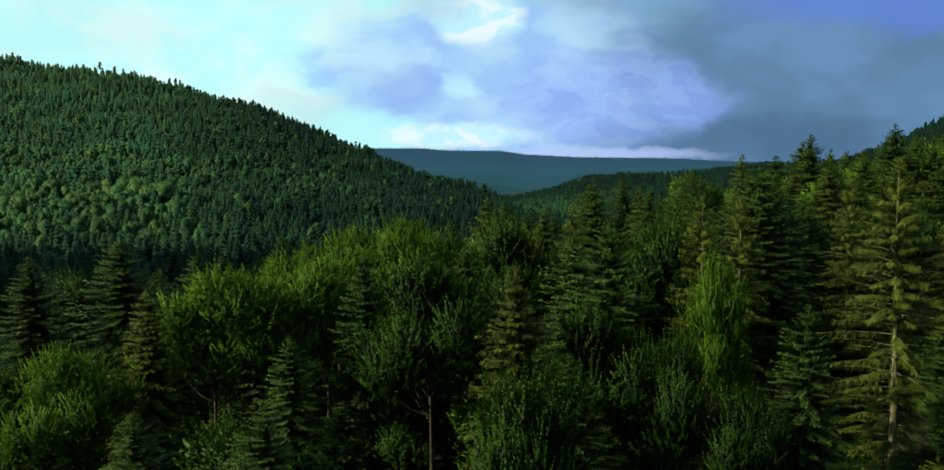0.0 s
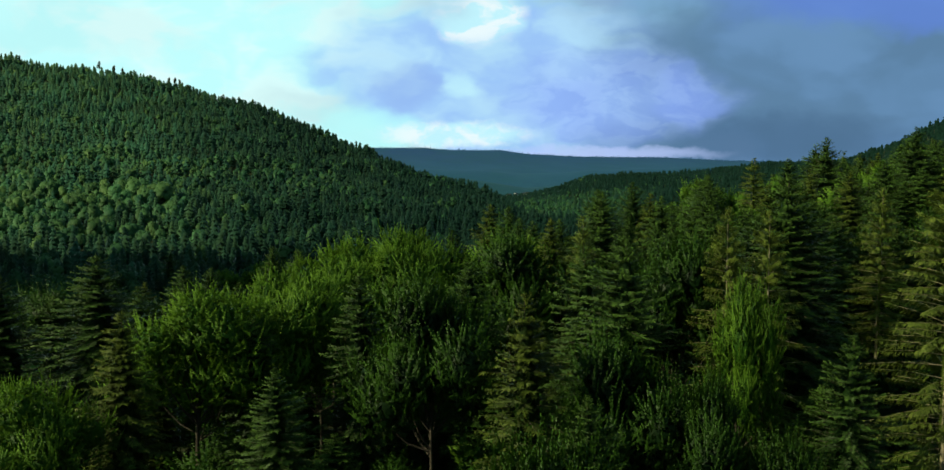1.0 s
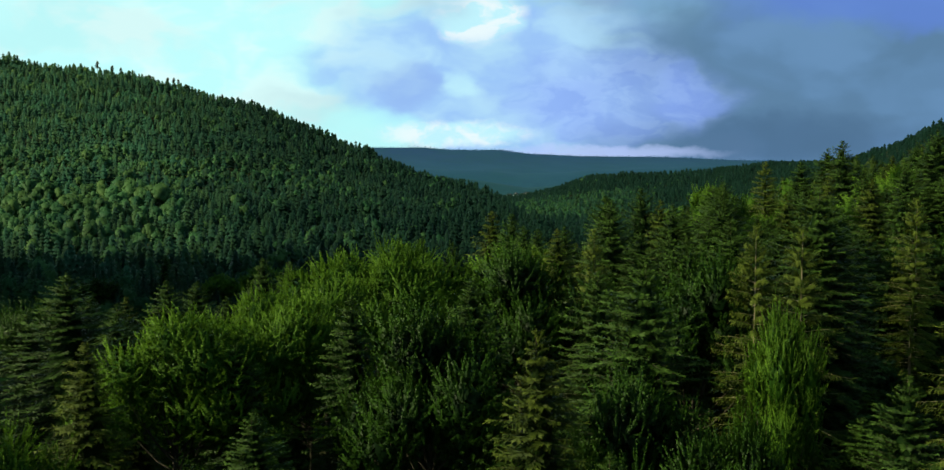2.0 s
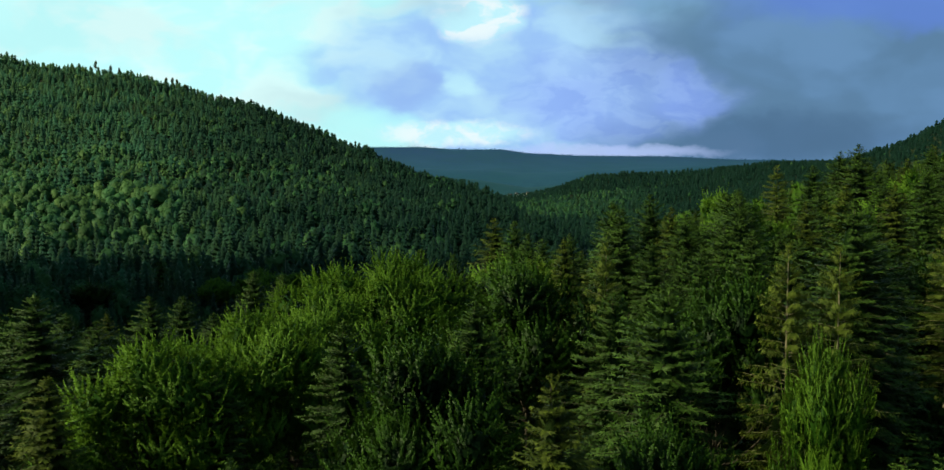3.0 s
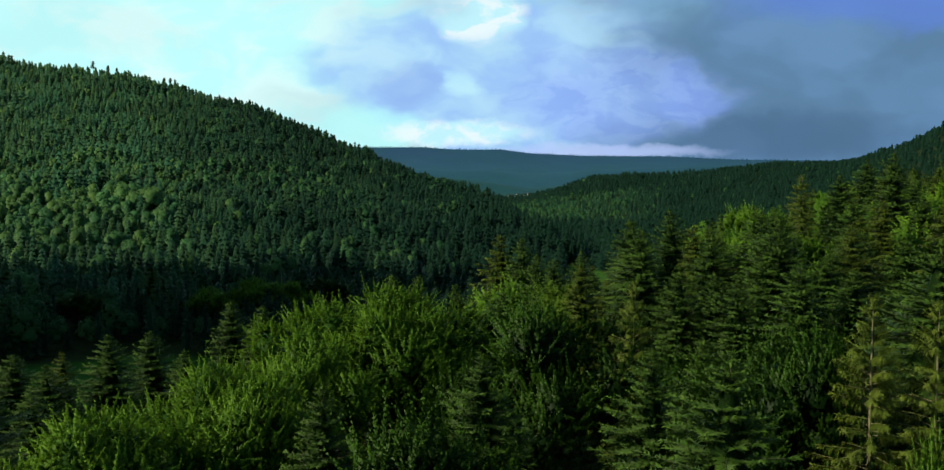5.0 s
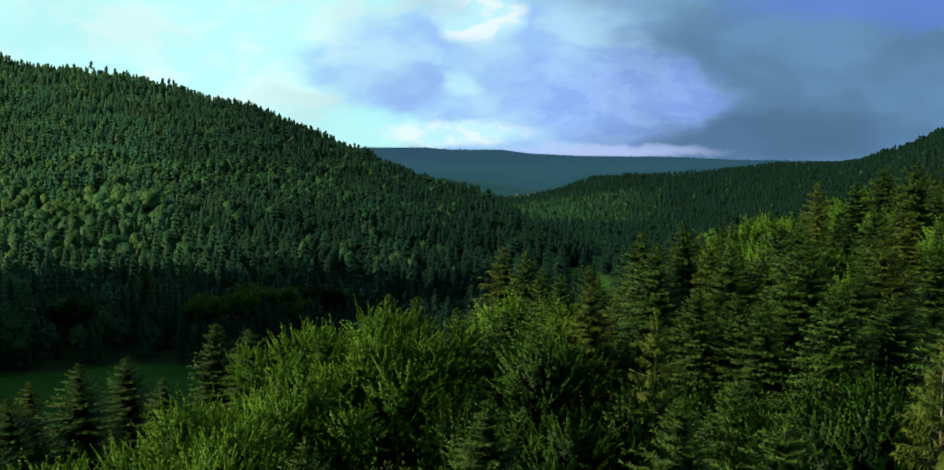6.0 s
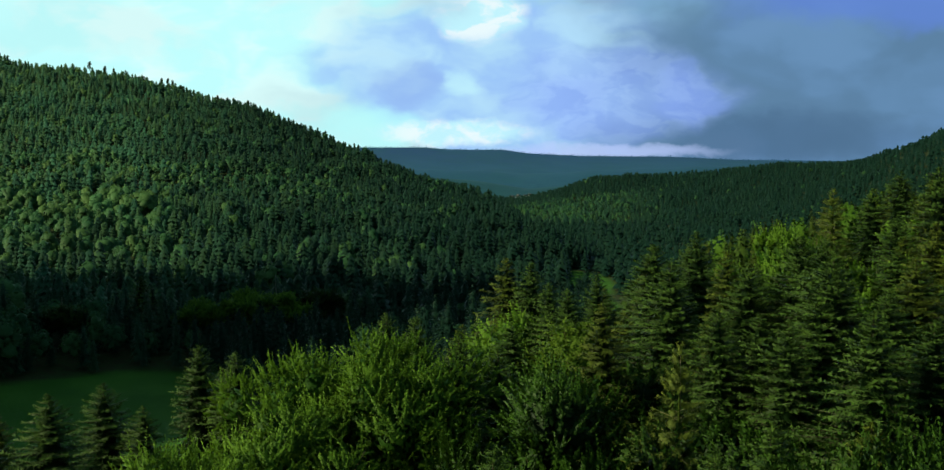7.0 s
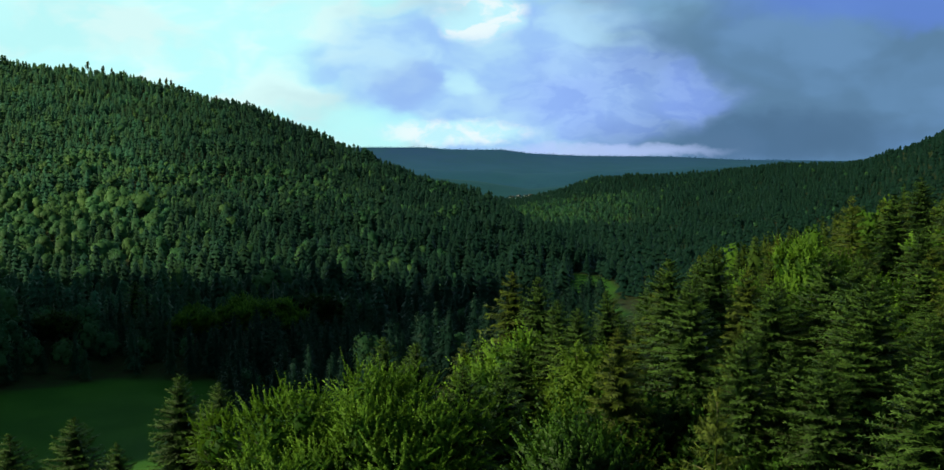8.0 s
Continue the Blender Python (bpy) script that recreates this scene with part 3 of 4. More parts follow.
FIR_L = "dark green silver fir with flat layered branches, standing in the woods"
SPRUCE_L = "olive green spruce with hanging twigs, standing in the woods"
BEECH_L = "bright green beech with a broad leafy crown in full leaf"
MAPLE_L = "fresh green young maple with upright leafy shoots"
kind("fir", "fir_tree", FIR_L, "fir tree",
     lambda r: conifer(r, 28, 9.8, 33, 12, 14, 0.16, 0.42, 0.08, 0.9, 0.42, 0.14, 0.04, 0.58, 0.0), M_FIR, M_BARK, 28, 2, "forest conifers")
kind("fir_b", "fir_tree", FIR_L, "fir tree",
     lambda r: conifer(r, 28, 9.8, 32, 12, 10, 0.16, 0.42, 0.08, 1.05, 0.46, 0.14, 0.04, 0.58, 0.0), M_FIR, M_BARK, 28, 3, "forest conifers")
kind("spruce", "spruce_tree", SPRUCE_L, "spruce tree",
     lambda r: conifer(r, 28, 7.0, 32, 11, 14, 0.08, 0.40, 0.45, 0.95, 0.36, 0.12, 0.06, 0.55, 0.0), M_SPRUCE, M_BARK, 28, 2, "forest conifers")
kind("spruce_b", "spruce_tree", SPRUCE_L, "spruce tree",
     lambda r: conifer(r, 28, 7.0, 30, 10, 10, 0.06, 0.40, 0.45, 1.1, 0.42, 0.12, 0.06, 0.55, 0.0), M_SPRUCE, M_BARK, 28, 3, "forest conifers")
kind("fir_d", "fir_tree", FIR_L, "fir tree",
     lambda r: conifer(r, 28, 9.6, 28, 10, 7, 0.16, 0.42, 0.08, 1.3, 0.50, 0.14, 0.04, 0.58, 0.0), M_FIR, M_BARK, 28, 3, "forest conifers")
kind("spruce_d", "spruce_tree", SPRUCE_L, "spruce tree",
     lambda r: conifer(r, 28, 6.9, 26, 9, 6, 0.06, 0.40, 0.42, 1.4, 0.50, 0.12, 0.06, 0.55, 0.0), M_SPRUCE, M_BARK, 28, 3, "forest conifers")
kind("pale", "spruce_tree", "sparse yellowish spruce with bare pale trunk and drooping branches", "spruce tree",
     lambda r: conifer(r, 30, 5.8, 28, 8, 24, 0.16, 0.46, 0.95, 0.85, 0.24, 0.2, 0.16, 0.45, 0.0, 0.16), M_PALE, M_PALEBARK, 30, 2, "forest conifers")
kind("beech", "beech_tree", BEECH_L, "beech tree",
     lambda r: broadleaf(r, 26, 6.6, 12.5, 16, 1700, 0.27, 0.45, 26, 17, 1.3), M_BEECH, M_BARK, 26, 2, "forest broadleaves")
kind("beech_b", "beech_tree", BEECH_L, "beech tree",
     lambda r: broadleaf(r, 26, 6.6, 12, 10, 1300, 0.50, 0.5, 24, 10, 1.6), M_BEECH, M_BARK, 26, 2, "forest broadleaves")
kind("maple", "maple_tree", MAPLE_L, "maple tree",
     lambda r: broadleaf(r, 22, 5.6, 11.5, 14, 1300, 0.30, 0.6, 20, 14, 1.6), M_MAPLE, M_BARK, 22, 2, "forest broadleaves")
kind("maple_b", "maple_tree", MAPLE_L, "maple tree",
     lambda r: broadleaf(r, 22, 5.6, 10, 10, 1000, 0.46, 0.6, 18, 10, 1.7), M_MAPLE, M_BARK, 22, 2, "forest broadleaves")
kind("fir_c", "fir_tree", "young dark green fir in the understorey of the woods", "fir tree",
     lambda r: conifer(r, 28, 9.4, 22, 9, 6, 0.16, 0.42, 0.08, 1.7, 0.46, 0.10, 0.05, 0.6, 0.0), M_FIR, M_BARK, 28, 2, "forest conifers")
kind("spruce_c", "spruce_tree", "young olive green spruce in the understorey of the woods", "spruce tree",
     lambda r: conifer(r, 28, 8.4, 19, 8, 6, 0.06, 0.36, 0.45, 1.9, 0.42, 0.10, 0.05, 0.6, 0.0), M_SPRUCE, M_BARK, 28, 2, "forest conifers")
kind("beech_c", "beech_tree", "young beech in full leaf in the understorey of the woods", "beech tree",
     lambda r: broadleaf(r, 26, 9.0, 8, 10, 620, 0.70, 0.6, 15, 8, 2.2, 0.0, 90), M_BEECH, M_BARK, 26, 2, "forest broadleaves")
kind("maple_c", "maple_tree", "young maple in full leaf in the understorey of the woods", "maple tree",
     lambda r: broadleaf(r, 22, 8.0, 7, 10, 620, 0.60, 0.72, 14, 8, 2.2, 0.0, 90), M_MAPLE, M_BARK, 22, 2, "forest broadleaves")
kind("pine", "pine_tree", "tall thin pine with a bare stem on the hill crest", "pine tree",
     lambda r: broadleaf(r, 22, 2.2, 9, 9, 80, 0.7, 0.3, 8, 5, 1.2, 0.0, 22), M_FIR, M_BARK, 22, 3, "pines on the crest")
kind("birch", "birch_tree", "light green birch with fine hanging twigs", "birch tree",
     lambda r: broadleaf(r, 24, 3.8, 7, 14, 620, 0.42, 0.15, 14, 8, 2.2, 0.6), M_BIRCH, M_PALEBARK, 24, 1, "forest broadleaves")

placed = []


def tree(key, x, y, top=None, high=None, broad=1.0, turn=None, lean=0.0):
    """One tree standing on the ground at x, y; top is the height of its tip over the valley floor."""
    far_off = y > (104 if key in ("fir", "spruce") else 138)
    key = key + "_b" if far_off and key + "_b" in KINDS else key
    key = key.replace("_b", "_d") if y > 178 and key in ("fir_b", "spruce_b") else key
    k = KINDS[key]
    g = float(height(x, y)) - 0.15
    high = high if high else top - g
    turn = (x * 37.7 + y * 13.1) % 360 if turn is None else turn
    sz = high / k["high"]
    sx = broad * (0.45 + 0.55 * sz)
    m = pose(x, y, g, lean, 0, turn) @ Matrix.Diagonal((sx, sx, sz, 1))
    i = k["used"]
    k["used"] += 1
    proto = k["protos"][(i * 7 + int(abs(x) * 3)) % len(k["protos"])] if i >= len(k["protos"]) else k["protos"][i]
    if i < len(k["protos"]):
        proto.matrix_basis = m
    else:
        own = proto.scale
        copy_thing(proto, m @ Matrix.Diagonal((1 / own.x, 1 / own.y, 1 / own.z, 1)))
    placed.append((x, y, 2.6 * broad if key[:3] in ("fir", "spr", "pal") else 3.6 * broad))


# the near slope, front to back
tree("maple", 2.8, 47.0, top=57.8, broad=0.6)
tree("fir", -22.5, 55.0, top=54.0, broad=0.75)
tree("fir", -14.4, 57.0, top=53.8, broad=0.8)
tree("fir", 7.0, 62.6, top=56.2, broad=0.75)
tree("maple", 20.5, 63.0, top=53.0, broad=0.5)
tree("maple", 16.0, 66.0, top=56.0, broad=0.55)
tree("spruce", 3.3, 68.3, top=62.2, broad=0.95)
tree("fir", 28.0, 71.0, top=58.5, broad=0.7)
tree("maple", 10.2, 71.0, top=58.2, broad=0.7)
tree("fir", -16.6, 75.4, top=55.0, broad=0.8)
tree("beech", -37.0, 75.5, top=54.5, broad=0.8)
tree("pale", 38.0, 76.5, top=71, broad=1.05)
tree("beech", 22.2, 79.4, top=62.3, broad=0.36)
tree("spruce", -32.5, 84.5, top=58.2, broad=0.95)
tree("maple", -4.4, 85.2, top=60.6, broad=0.85)
tree("fir", 13.5, 85.9, top=64.8, broad=1.0)
tree("pale", 28.3, 91.0, top=67.0, broad=0.85)
tree("pale", 24.7, 92.0, top=67.2, broad=0.75)
tree("beech", -28.6, 93.6, top=59.6, broad=1.0)
tree("fir", -23.0, 94.0, top=56.0, broad=0.8)
tree("fir", -12.6, 97.1, top=60.0, broad=0.75)
tree("maple", 20.6, 98.0, top=63.2, broad=0.8)
tree("fir", 11.4, 98.1, top=62.3, broad=0.85)
tree("fir", 33.5, 100.4, top=70.0, broad=1.15)
tree("fir", -53.0, 101.0, top=59.6)
tree("fir", -43.0, 103.3, top=61.4, broad=1.15)
tree("fir", -1.0, 103.8, top=60.6, broad=0.95)
tree("beech", -18.3, 104.0, top=59.4, broad=0.85)
tree("fir", 17.4, 106.5, top=61.4, broad=0.85)
tree("fir", 37.2, 106.6, top=69.0, broad=0.95)
tree("beech", -24.5, 108.5, top=59.6, broad=0.85)
tree("fir", -41.6, 111.8, top=55.4)
tree("pale", 50.0, 113.6, top=68.6, broad=0.85)
tree("pale", 13.1, 114.1, top=65.2, broad=0.75)
tree("maple", 4.6, 117.0, top=62.4, broad=1.0)
tree("fir", 43.6, 119.0, top=66.8)
tree("beech", -19.0, 120.5, top=60.4, broad=0.95)
tree("fir", 48.1, 123.0, top=64.5)
tree("fir", 31.8, 123.2, top=65.7, broad=0.95)
tree("fir", 38.4, 126.0, top=64.5)
tree("maple", -59.0, 125.8, top=54.0, broad=0.9)
tree("fir", -47.5, 126.0, top=54.6)
tree("fir", -52.5, 129.0, top=55.2)
tree("fir", -57.0, 121.5, top=54.2, broad=0.95)
tree("spruce", -49.5, 134.0, top=54.2)
tree("beech", -11.8, 127.6, top=61.3, broad=0.95)
tree("beech", -17.1, 129.4, top=61.8, broad=1.05)
tree("fir", -42.4, 130.2, top=57.0, broad=0.95)
tree("beech", -12.3, 133.0, top=62.9, broad=1.1)
tree("beech", -10.8, 136.0, top=61.4, broad=0.8)
tree("fir", 29.2, 135.7, top=62.8, broad=0.85)
tree("fir", -3.9, 137.0, top=61.5, broad=0.8)
tree("fir", -36.6, 138.0, top=53.6, broad=0.8)
tree("fir", -41.3, 139.5, top=55.6, broad=0.95)
tree("fir", 33.8, 140.0, top=64.5)
tree("fir", 41.4, 141.0, top=64.2)
tree("fir", 36.2, 142.2, top=69.0, broad=0.95)
tree("fir", 28.4, 142.6, top=62.2, broad=0.75)
tree("fir", -28.3, 142.9, top=58.2, broad=0.8)
tree("fir", 24.1, 143.0, top=62.9, broad=0.85)
tree("fir", -33.0, 145.0, top=58.6, broad=0.8)
tree("fir", -8.8, 146.0, top=61.6, broad=0.75)
tree("spruce", 12.0, 146.4, top=62.8)
tree("spruce", 47.1, 146.6, top=68.0)
tree("fir", 44.7, 147.0, top=64.2)
tree("fir", -30.1, 148.3, top=55.8, broad=0.7)
tree("fir", 38.2, 150.0, top=69.8)
tree("fir", -12.7, 151.5, top=61.0, broad=0.75)
tree("fir", 21.4, 153.5, top=66.8)
tree("fir", 52.7, 155.5, top=66.2)
tree("birch", 10.6, 157.0, top=60.0, broad=1.15)
tree("spruce", 65.0, 157.0, top=70.2)
tree("fir", 33.0, 161.0, top=65.6)
tree("fir", 40.2, 162.5, top=69.0)
tree("fir", 36.6, 168.0, top=64.5)
tree("fir", 10.7, 170.0, top=61.0, broad=0.85)
tree("spruce", 33.1, 170.8, top=66.2)
tree("fir", 8.5, 175.2, top=61.2, broad=0.8)
tree("fir", 23.9, 176.0, top=66.8)
tree("spruce", 66.6, 178.7, top=69.6)
tree("fir", 31.6, 181.5, top=68.0)
tree("fir", 90.0, 184.0, top=79.0)
tree("fir", 6.8, 186.6, top=63.0, broad=0.85)
tree("spruce", 3.0, 190.0, top=63.2, broad=1.15)
tree("beech", 48.0, 191.5, top=68.0, broad=0.8)
tree("fir", 18.1, 193.6, top=59.8, broad=0.8)
tree("spruce", 26.4, 192.0, top=63.6, broad=0.8)
tree("fir", 78.7, 201.0, top=77.5)
tree("spruce", 80.7, 206.8, top=75.6)
tree("fir", 86.2, 207.2, top=72.0)
tree("pale", 70.2, 224.5, top=73.4, broad=1.15)
tree("fir", 80.9, 230.4, top=73.2)
tree("fir", 92.3, 241.8, top=76.6)

# younger trees between and under them
FILL = 120
tries = 0
count = 0
while count < FILL and tries < 9000:
    tries += 1
    y = 28 + 145 * rng.random() ** 0.8
    x = rng.uniform(-0.66, 0.66) * (y + 12)
    clear = all((x - a) ** 2 + (y - b) ** 2 > (2.0 + c * 0.8) ** 2 for a, b, c in placed)
    if not clear or valley(x, y) < (208 if y > 118 else 180) or (abs(x) < 9 and y < 40):
        continue
    if (-0.2 < x / y < 0.07 and y < 86) or (0.32 < x / y < 0.64 and y < 76):
        continue
    if x > 0 and y < 74:
        continue
    leafy = rng.random() < (0.5 if x < -6 else 0.2)
    key = ("beech_c", "maple_c")[rng.integers(2)] if leafy else ("fir_c", "fir_c", "spruce_c")[rng.integers(3)]
    top = rng.uniform(9, 14) if y < 118 or x < 0 else rng.uniform(15, 24)
    tree(key, float(x), float(y), high=float(top), broad=float(rng.uniform(0.8, 1.1)))
    count += 1

# low dark conifers on the spur's near side
low = np.random.default_rng(77)
for i in range(260):
    x, y = low.uniform(-26, 50), low.uniform(-14, 74)
    clear = all((x - a) ** 2 + (y - b) ** 2 > (2.4 + c) ** 2 for a, b, c in placed)
    if clear and (y < 14 or x > 8) and valley(x, y) > 180:
        tree(("fir_c", "spruce_c")[i % 2], float(x), float(y), high=float(low.uniform(5, 9)), broad=float(low.uniform(0.75, 1.1)))

# broad trees and a conifer along the meadow's far edge
tree("beech", -99.0, 408.0, high=27, broad=1.2)
tree("beech", -84.0, 418.0, high=24, broad=1.1)
tree("maple", -70.0, 424.0, high=24, broad=1.3)
tree("maple", -168.0, 392.0, high=20, broad=1.7)
tree("fir", -150.0, 425.0, high=29, broad=1.1)
tree("beech", -120.0, 412.0, high=22, broad=1.2)


# ---- woods farther off ----
def tris(mesh):
    v, f = mesh
    return v, np.concatenate([f[:, [0, 1, 2]], f[:, [0, 2, 3]]])


def low_conifer(r, tiers, points, wide=0.15):
    """Unit-high conifer of drooping star-shaped skirts."""
    vs, fs, off = [], [], 0
    for i in range(tiers):
        t = i / tiers
        z_in, rad = 0.12 + 0.88 * (t + 1.35 / tiers), wide * (1 - t) ** 0.62 * r.uniform(0.85, 1.15) + 0.014
        z_out = 0.12 + 0.88 * t - 0.02
        k = np.arange(2 * points)
        a = k * np.pi / points + r.uniform(0, 6) + r.uniform(-0.2, 0.2, 2 * points)
        rr = rad * np.where(k % 2, 0.7, 1.0) * r.uniform(0.75, 1.2, 2 * points)
        v = np.stack([np.cos(a) * rr, np.sin(a) * rr, z_out + 0.05 * (k % 2) + r.uniform(-0.02, 0.02, 2 * points)], -1)
        v = np.concatenate([[[0, 0, min(z_in, 1.0)]], v])
        fs.append(np.stack([np.zeros_like(k), 1 + k, 1 + (k + 1) % (2 * points)], -1) + off)
        vs.append(v)
        off += len(v)
    v = np.concatenate(vs)
    return v, np.concatenate(fs), stem_out(v, 1.5)


def bough_conifer(r, whorls, per, wide, thick):
    """Unit-high conifer with single boughs, for the middle distance."""
    n = whorls * per
    t = np.repeat(np.linspace(0.0, 1.0, whorls) ** 0.82, per)
    az = np.tile(np.arange(per) * 2 * np.pi / per, whorls) + np.repeat(r.uniform(0, 6.3, whorls), per) + r.uniform(-0.3, 0.3, n)
    reach = (wide * (1 - t) ** 0.7 + 0.032) * r.uniform(0.7, 1.2, n)
    out = np.stack([np.cos(az), np.sin(az), np.zeros(n)], -1)
    vs, fs = [], []
    for part_way, share in ((0.0, 0.65), (0.45, 0.6)):
        d = unit(out + np.array([0, 0, 1.0]) * (-0.30 + 1.1 * t ** 3 - 0.3 * part_way + r.uniform(-0.15, 0.15, n))[:, None] + r.normal(0, 0.18, (n, 3)))
        p = np.stack([np.zeros(n), np.zeros(n), 0.16 + 0.84 * t + r.uniform(-0.02, 0.02, n)], -1) + out * (reach * part_way)[:, None]
        p[:, 2] -= reach * part_way * 0.25
        side = unit(np.cross(d, out * 0.6 + np.array([0, 0, 0.8]) + r.normal(0, 0.3, (n, 3))))
        v, f = blades(p, d, side, reach * share, reach * thick + 0.010, 0.25)
        vs.append(v), fs.append(f + n * 4 * len(fs))
    cv, cf, cn = low_conifer(r, 7, 5, wide * 0.55)
    v, f = np.concatenate(vs), np.concatenate(fs)
    v, f, nv = rounded(v, f, stem_out(v), 0.8)
    v, f = tris((v, f))
    return np.concatenate([v, cv * np.array([1, 1, 0.96])]), np.concatenate([f, cf + len(v)]), np.concatenate([nv, cn])


def low_broadleaf(r, clumps, size, core, wide=0.30, fill=0.9):
    """Unit-high broadleaf crown: lumpy masses set with leaf clumps."""
    vs, fs, ns, off = [], [], [], 0
    for i in range(core[2]):
        a = i * 2.4 + r.uniform(0, 1)
        ring = (0.55 - 0.25 * i / core[2]) * wide * r.uniform(0.7, 1.3)
        c = np.array([math.cos(a) * ring, math.sin(a) * ring, 0.40 + 0.44 * (i + 0.5) / core[2]])
        rad = wide * r.uniform(0.42, 0.68)
        v, f = ball(core[0], core[1])
        v = v * fill * r.uniform(0.86, 1.12, (len(v), 1)) * np.array([rad, rad, rad * 0.95]) + c
        vs.append(v), fs.append(f + off), ns.append(unit(unit(v - c) * 0.6 + 0.5 * unit(v - np.array([0, 0, 0.5])) + np.array([0, 0, 0.45])))
        off += len(v)
        k = clumps // core[2]
        d = unit(r.normal(0, 1, (k, 3)) + np.array([0, 0, 0.4]))
        p = d * rad * r.uniform(0.9, 1.04, (k, 1)) + c
        go = unit(np.cross(d, r.normal(0, 1, d.shape)) + np.array([0, 0, 0.5]) + d * 0.3)
        side = unit(np.cross(d + r.normal(0, 0.35, d.shape), go))
        v, f = lens(p - go * size * 0.5, go, side, size * r.uniform(0.6, 1.4, k), size * r.uniform(0.5, 0.9, k), 0.25)
        v, f, nv = rounded(v, f, unit(unit(v - c) * 0.6 + 0.5 * unit(v - np.array([0, 0, 0.5])) + np.array([0, 0, 0.45])), 0.2)
        vs.append(v), fs.append(f + off), ns.append(nv)
        off += len(v)
    return *tris((np.concatenate(vs), np.concatenate(fs))), np.concatenate(ns)


def stamp(name, label, spots, con, bro, leaves=(M_FAR_CON, M_FAR_BRO)):
    """One joined wood: spots is (n, 6) of x, y, z, height, kind (0 conifer, 1 broadleaf), tint."""
    vs, fs, mi, ti, ns, off = [], [], [], [], [], 0
    r = np.random.default_rng(5)
    for which, templates in ((0, con), (1, bro)):
        sub = spots[spots[:, 4] == which]
        pick = r.integers(0, len(templates), len(sub))
        for i, (tv, tf, tn) in enumerate(templates):
            s = sub[pick == i]
            if not len(s):
                continue
            a = r.uniform(0, 6.3, len(s))
            fat = s[:, 3] * r.uniform(0.8, 1.25, len(s))
            x = (np.cos(a)[:, None] * tv[:, 0] - np.sin(a)[:, None] * tv[:, 1]) * fat[:, None] + s[:, 0:1]
            y = (np.sin(a)[:, None] * tv[:, 0] + np.cos(a)[:, None] * tv[:, 1]) * fat[:, None] + s[:, 1:2]
            z = tv[:, 2] * s[:, 3:4] + s[:, 2:3]
            vs.append(np.stack([x, y, z], -1).reshape(-1, 3))
            nx = np.cos(a)[:, None] * tn[:, 0] - np.sin(a)[:, None] * tn[:, 1]
            ny = np.sin(a)[:, None] * tn[:, 0] + np.cos(a)[:, None] * tn[:, 1]
            ns.append(np.stack([nx, ny, np.broadcast_to(tn[:, 2], nx.shape)], -1).reshape(-1, 3))
            fs.append((tf[None] + (np.arange(len(s)) * len(tv))[:, None, None]).reshape(-1, 3) + off)
            mi.append(np.full(len(s) * len(tf), which))
            ti.append(np.repeat(s[:, 5], len(tv)))
            off += len(s) * len(tv)
    ob = mesh_object(name, np.concatenate(vs), np.concatenate(fs), list(leaves), None, np.concatenate(mi), True, np.concatenate(ns))
    float_attribute(ob, "tint", np.concatenate(ti))
    return tagged(ob, label, "forest", "", "stuff")


def patchy(x, y, size):
    return (np.sin(x / size + 1.7 * np.sin(y / size * 0.7)) + np.sin(y / size * 1.3 + 1.1 * np.sin(x / size * 0.8 + 2))) * 0.5


def scatter(u0, u1, y0, y1, cell, high, leafy, keep, seed):
    """Jittered rows of trees over a wedge of ground."""
    r = np.random.default_rng(seed)
    gx, gy = np.meshgrid(np.arange(min(u0 * y0, u0 * y1), max(u1 * y1, u1 * y0), cell), np.arange(y0, y1, cell))
    x, y = gx.ravel() + r.uniform(-0.5, 0.5, gx.size) * cell, gy.ravel() + r.uniform(-0.5, 0.5, gx.size) * cell
    ok = (x / y > u0) & (x / y < u1) & (r.random(len(x)) < 0.93) & (open_ground(x, y) < 0.5) & keep(x, y)
    x, y = x[ok], y[ok]
    broad = (r.random(len(x)) < leafy(x, y)).astype(float)
    h = high * r.uniform(0.58, 1.2, len(x)) * (1 + 0.22 * patchy(x, y, 17)) * np.where(broad > 0, 0.95, 1.0)
    tint = np.clip(r.normal(0.43, 0.20, len(x)) + 0.20 * patchy(x, y, 38) + 0.10 * patchy(y, x, 13), 0, 1)
    return np.stack([x, y, height(x, y) - 0.2, h, broad, tint], -1)


R = np.random.default_rng(21)
MID = [bough_conifer(R, 18, 6, 0.21, 0.32) for _ in range(5)], [low_broadleaf(R, 420, 0.055, (4, 5, 7), 0.28, 0.6) for _ in range(4)]
NEARHILL = [low_conifer(R, 8, 6, 0.25) for _ in range(6)], [low_broadleaf(R, 110, 0.085, (4, 6, 8), 0.27) for _ in range(5)]
FARHILL = [low_conifer(R, 4, 4, 0.31) for _ in range(5)], [low_broadleaf(R, 24, 0.13, (3, 5, 5), 0.28) for _ in range(4)]


def away(x, y):
    """True where no single tree stands."""
    ok = np.ones(len(x), bool)
    for a, b, c in placed:
        ok &= (x - a) ** 2 + (y - b) ** 2 > (2.2 + c * 0.6) ** 2
    return ok


spur_wood = scatter(-0.75, 0.75, 172, 350, 6.6, 20, lambda x, y: np.where(x < -5, 0.4, 0.11),
                    lambda x, y: (valley(x, y) > 208) & away(x, y), 3)
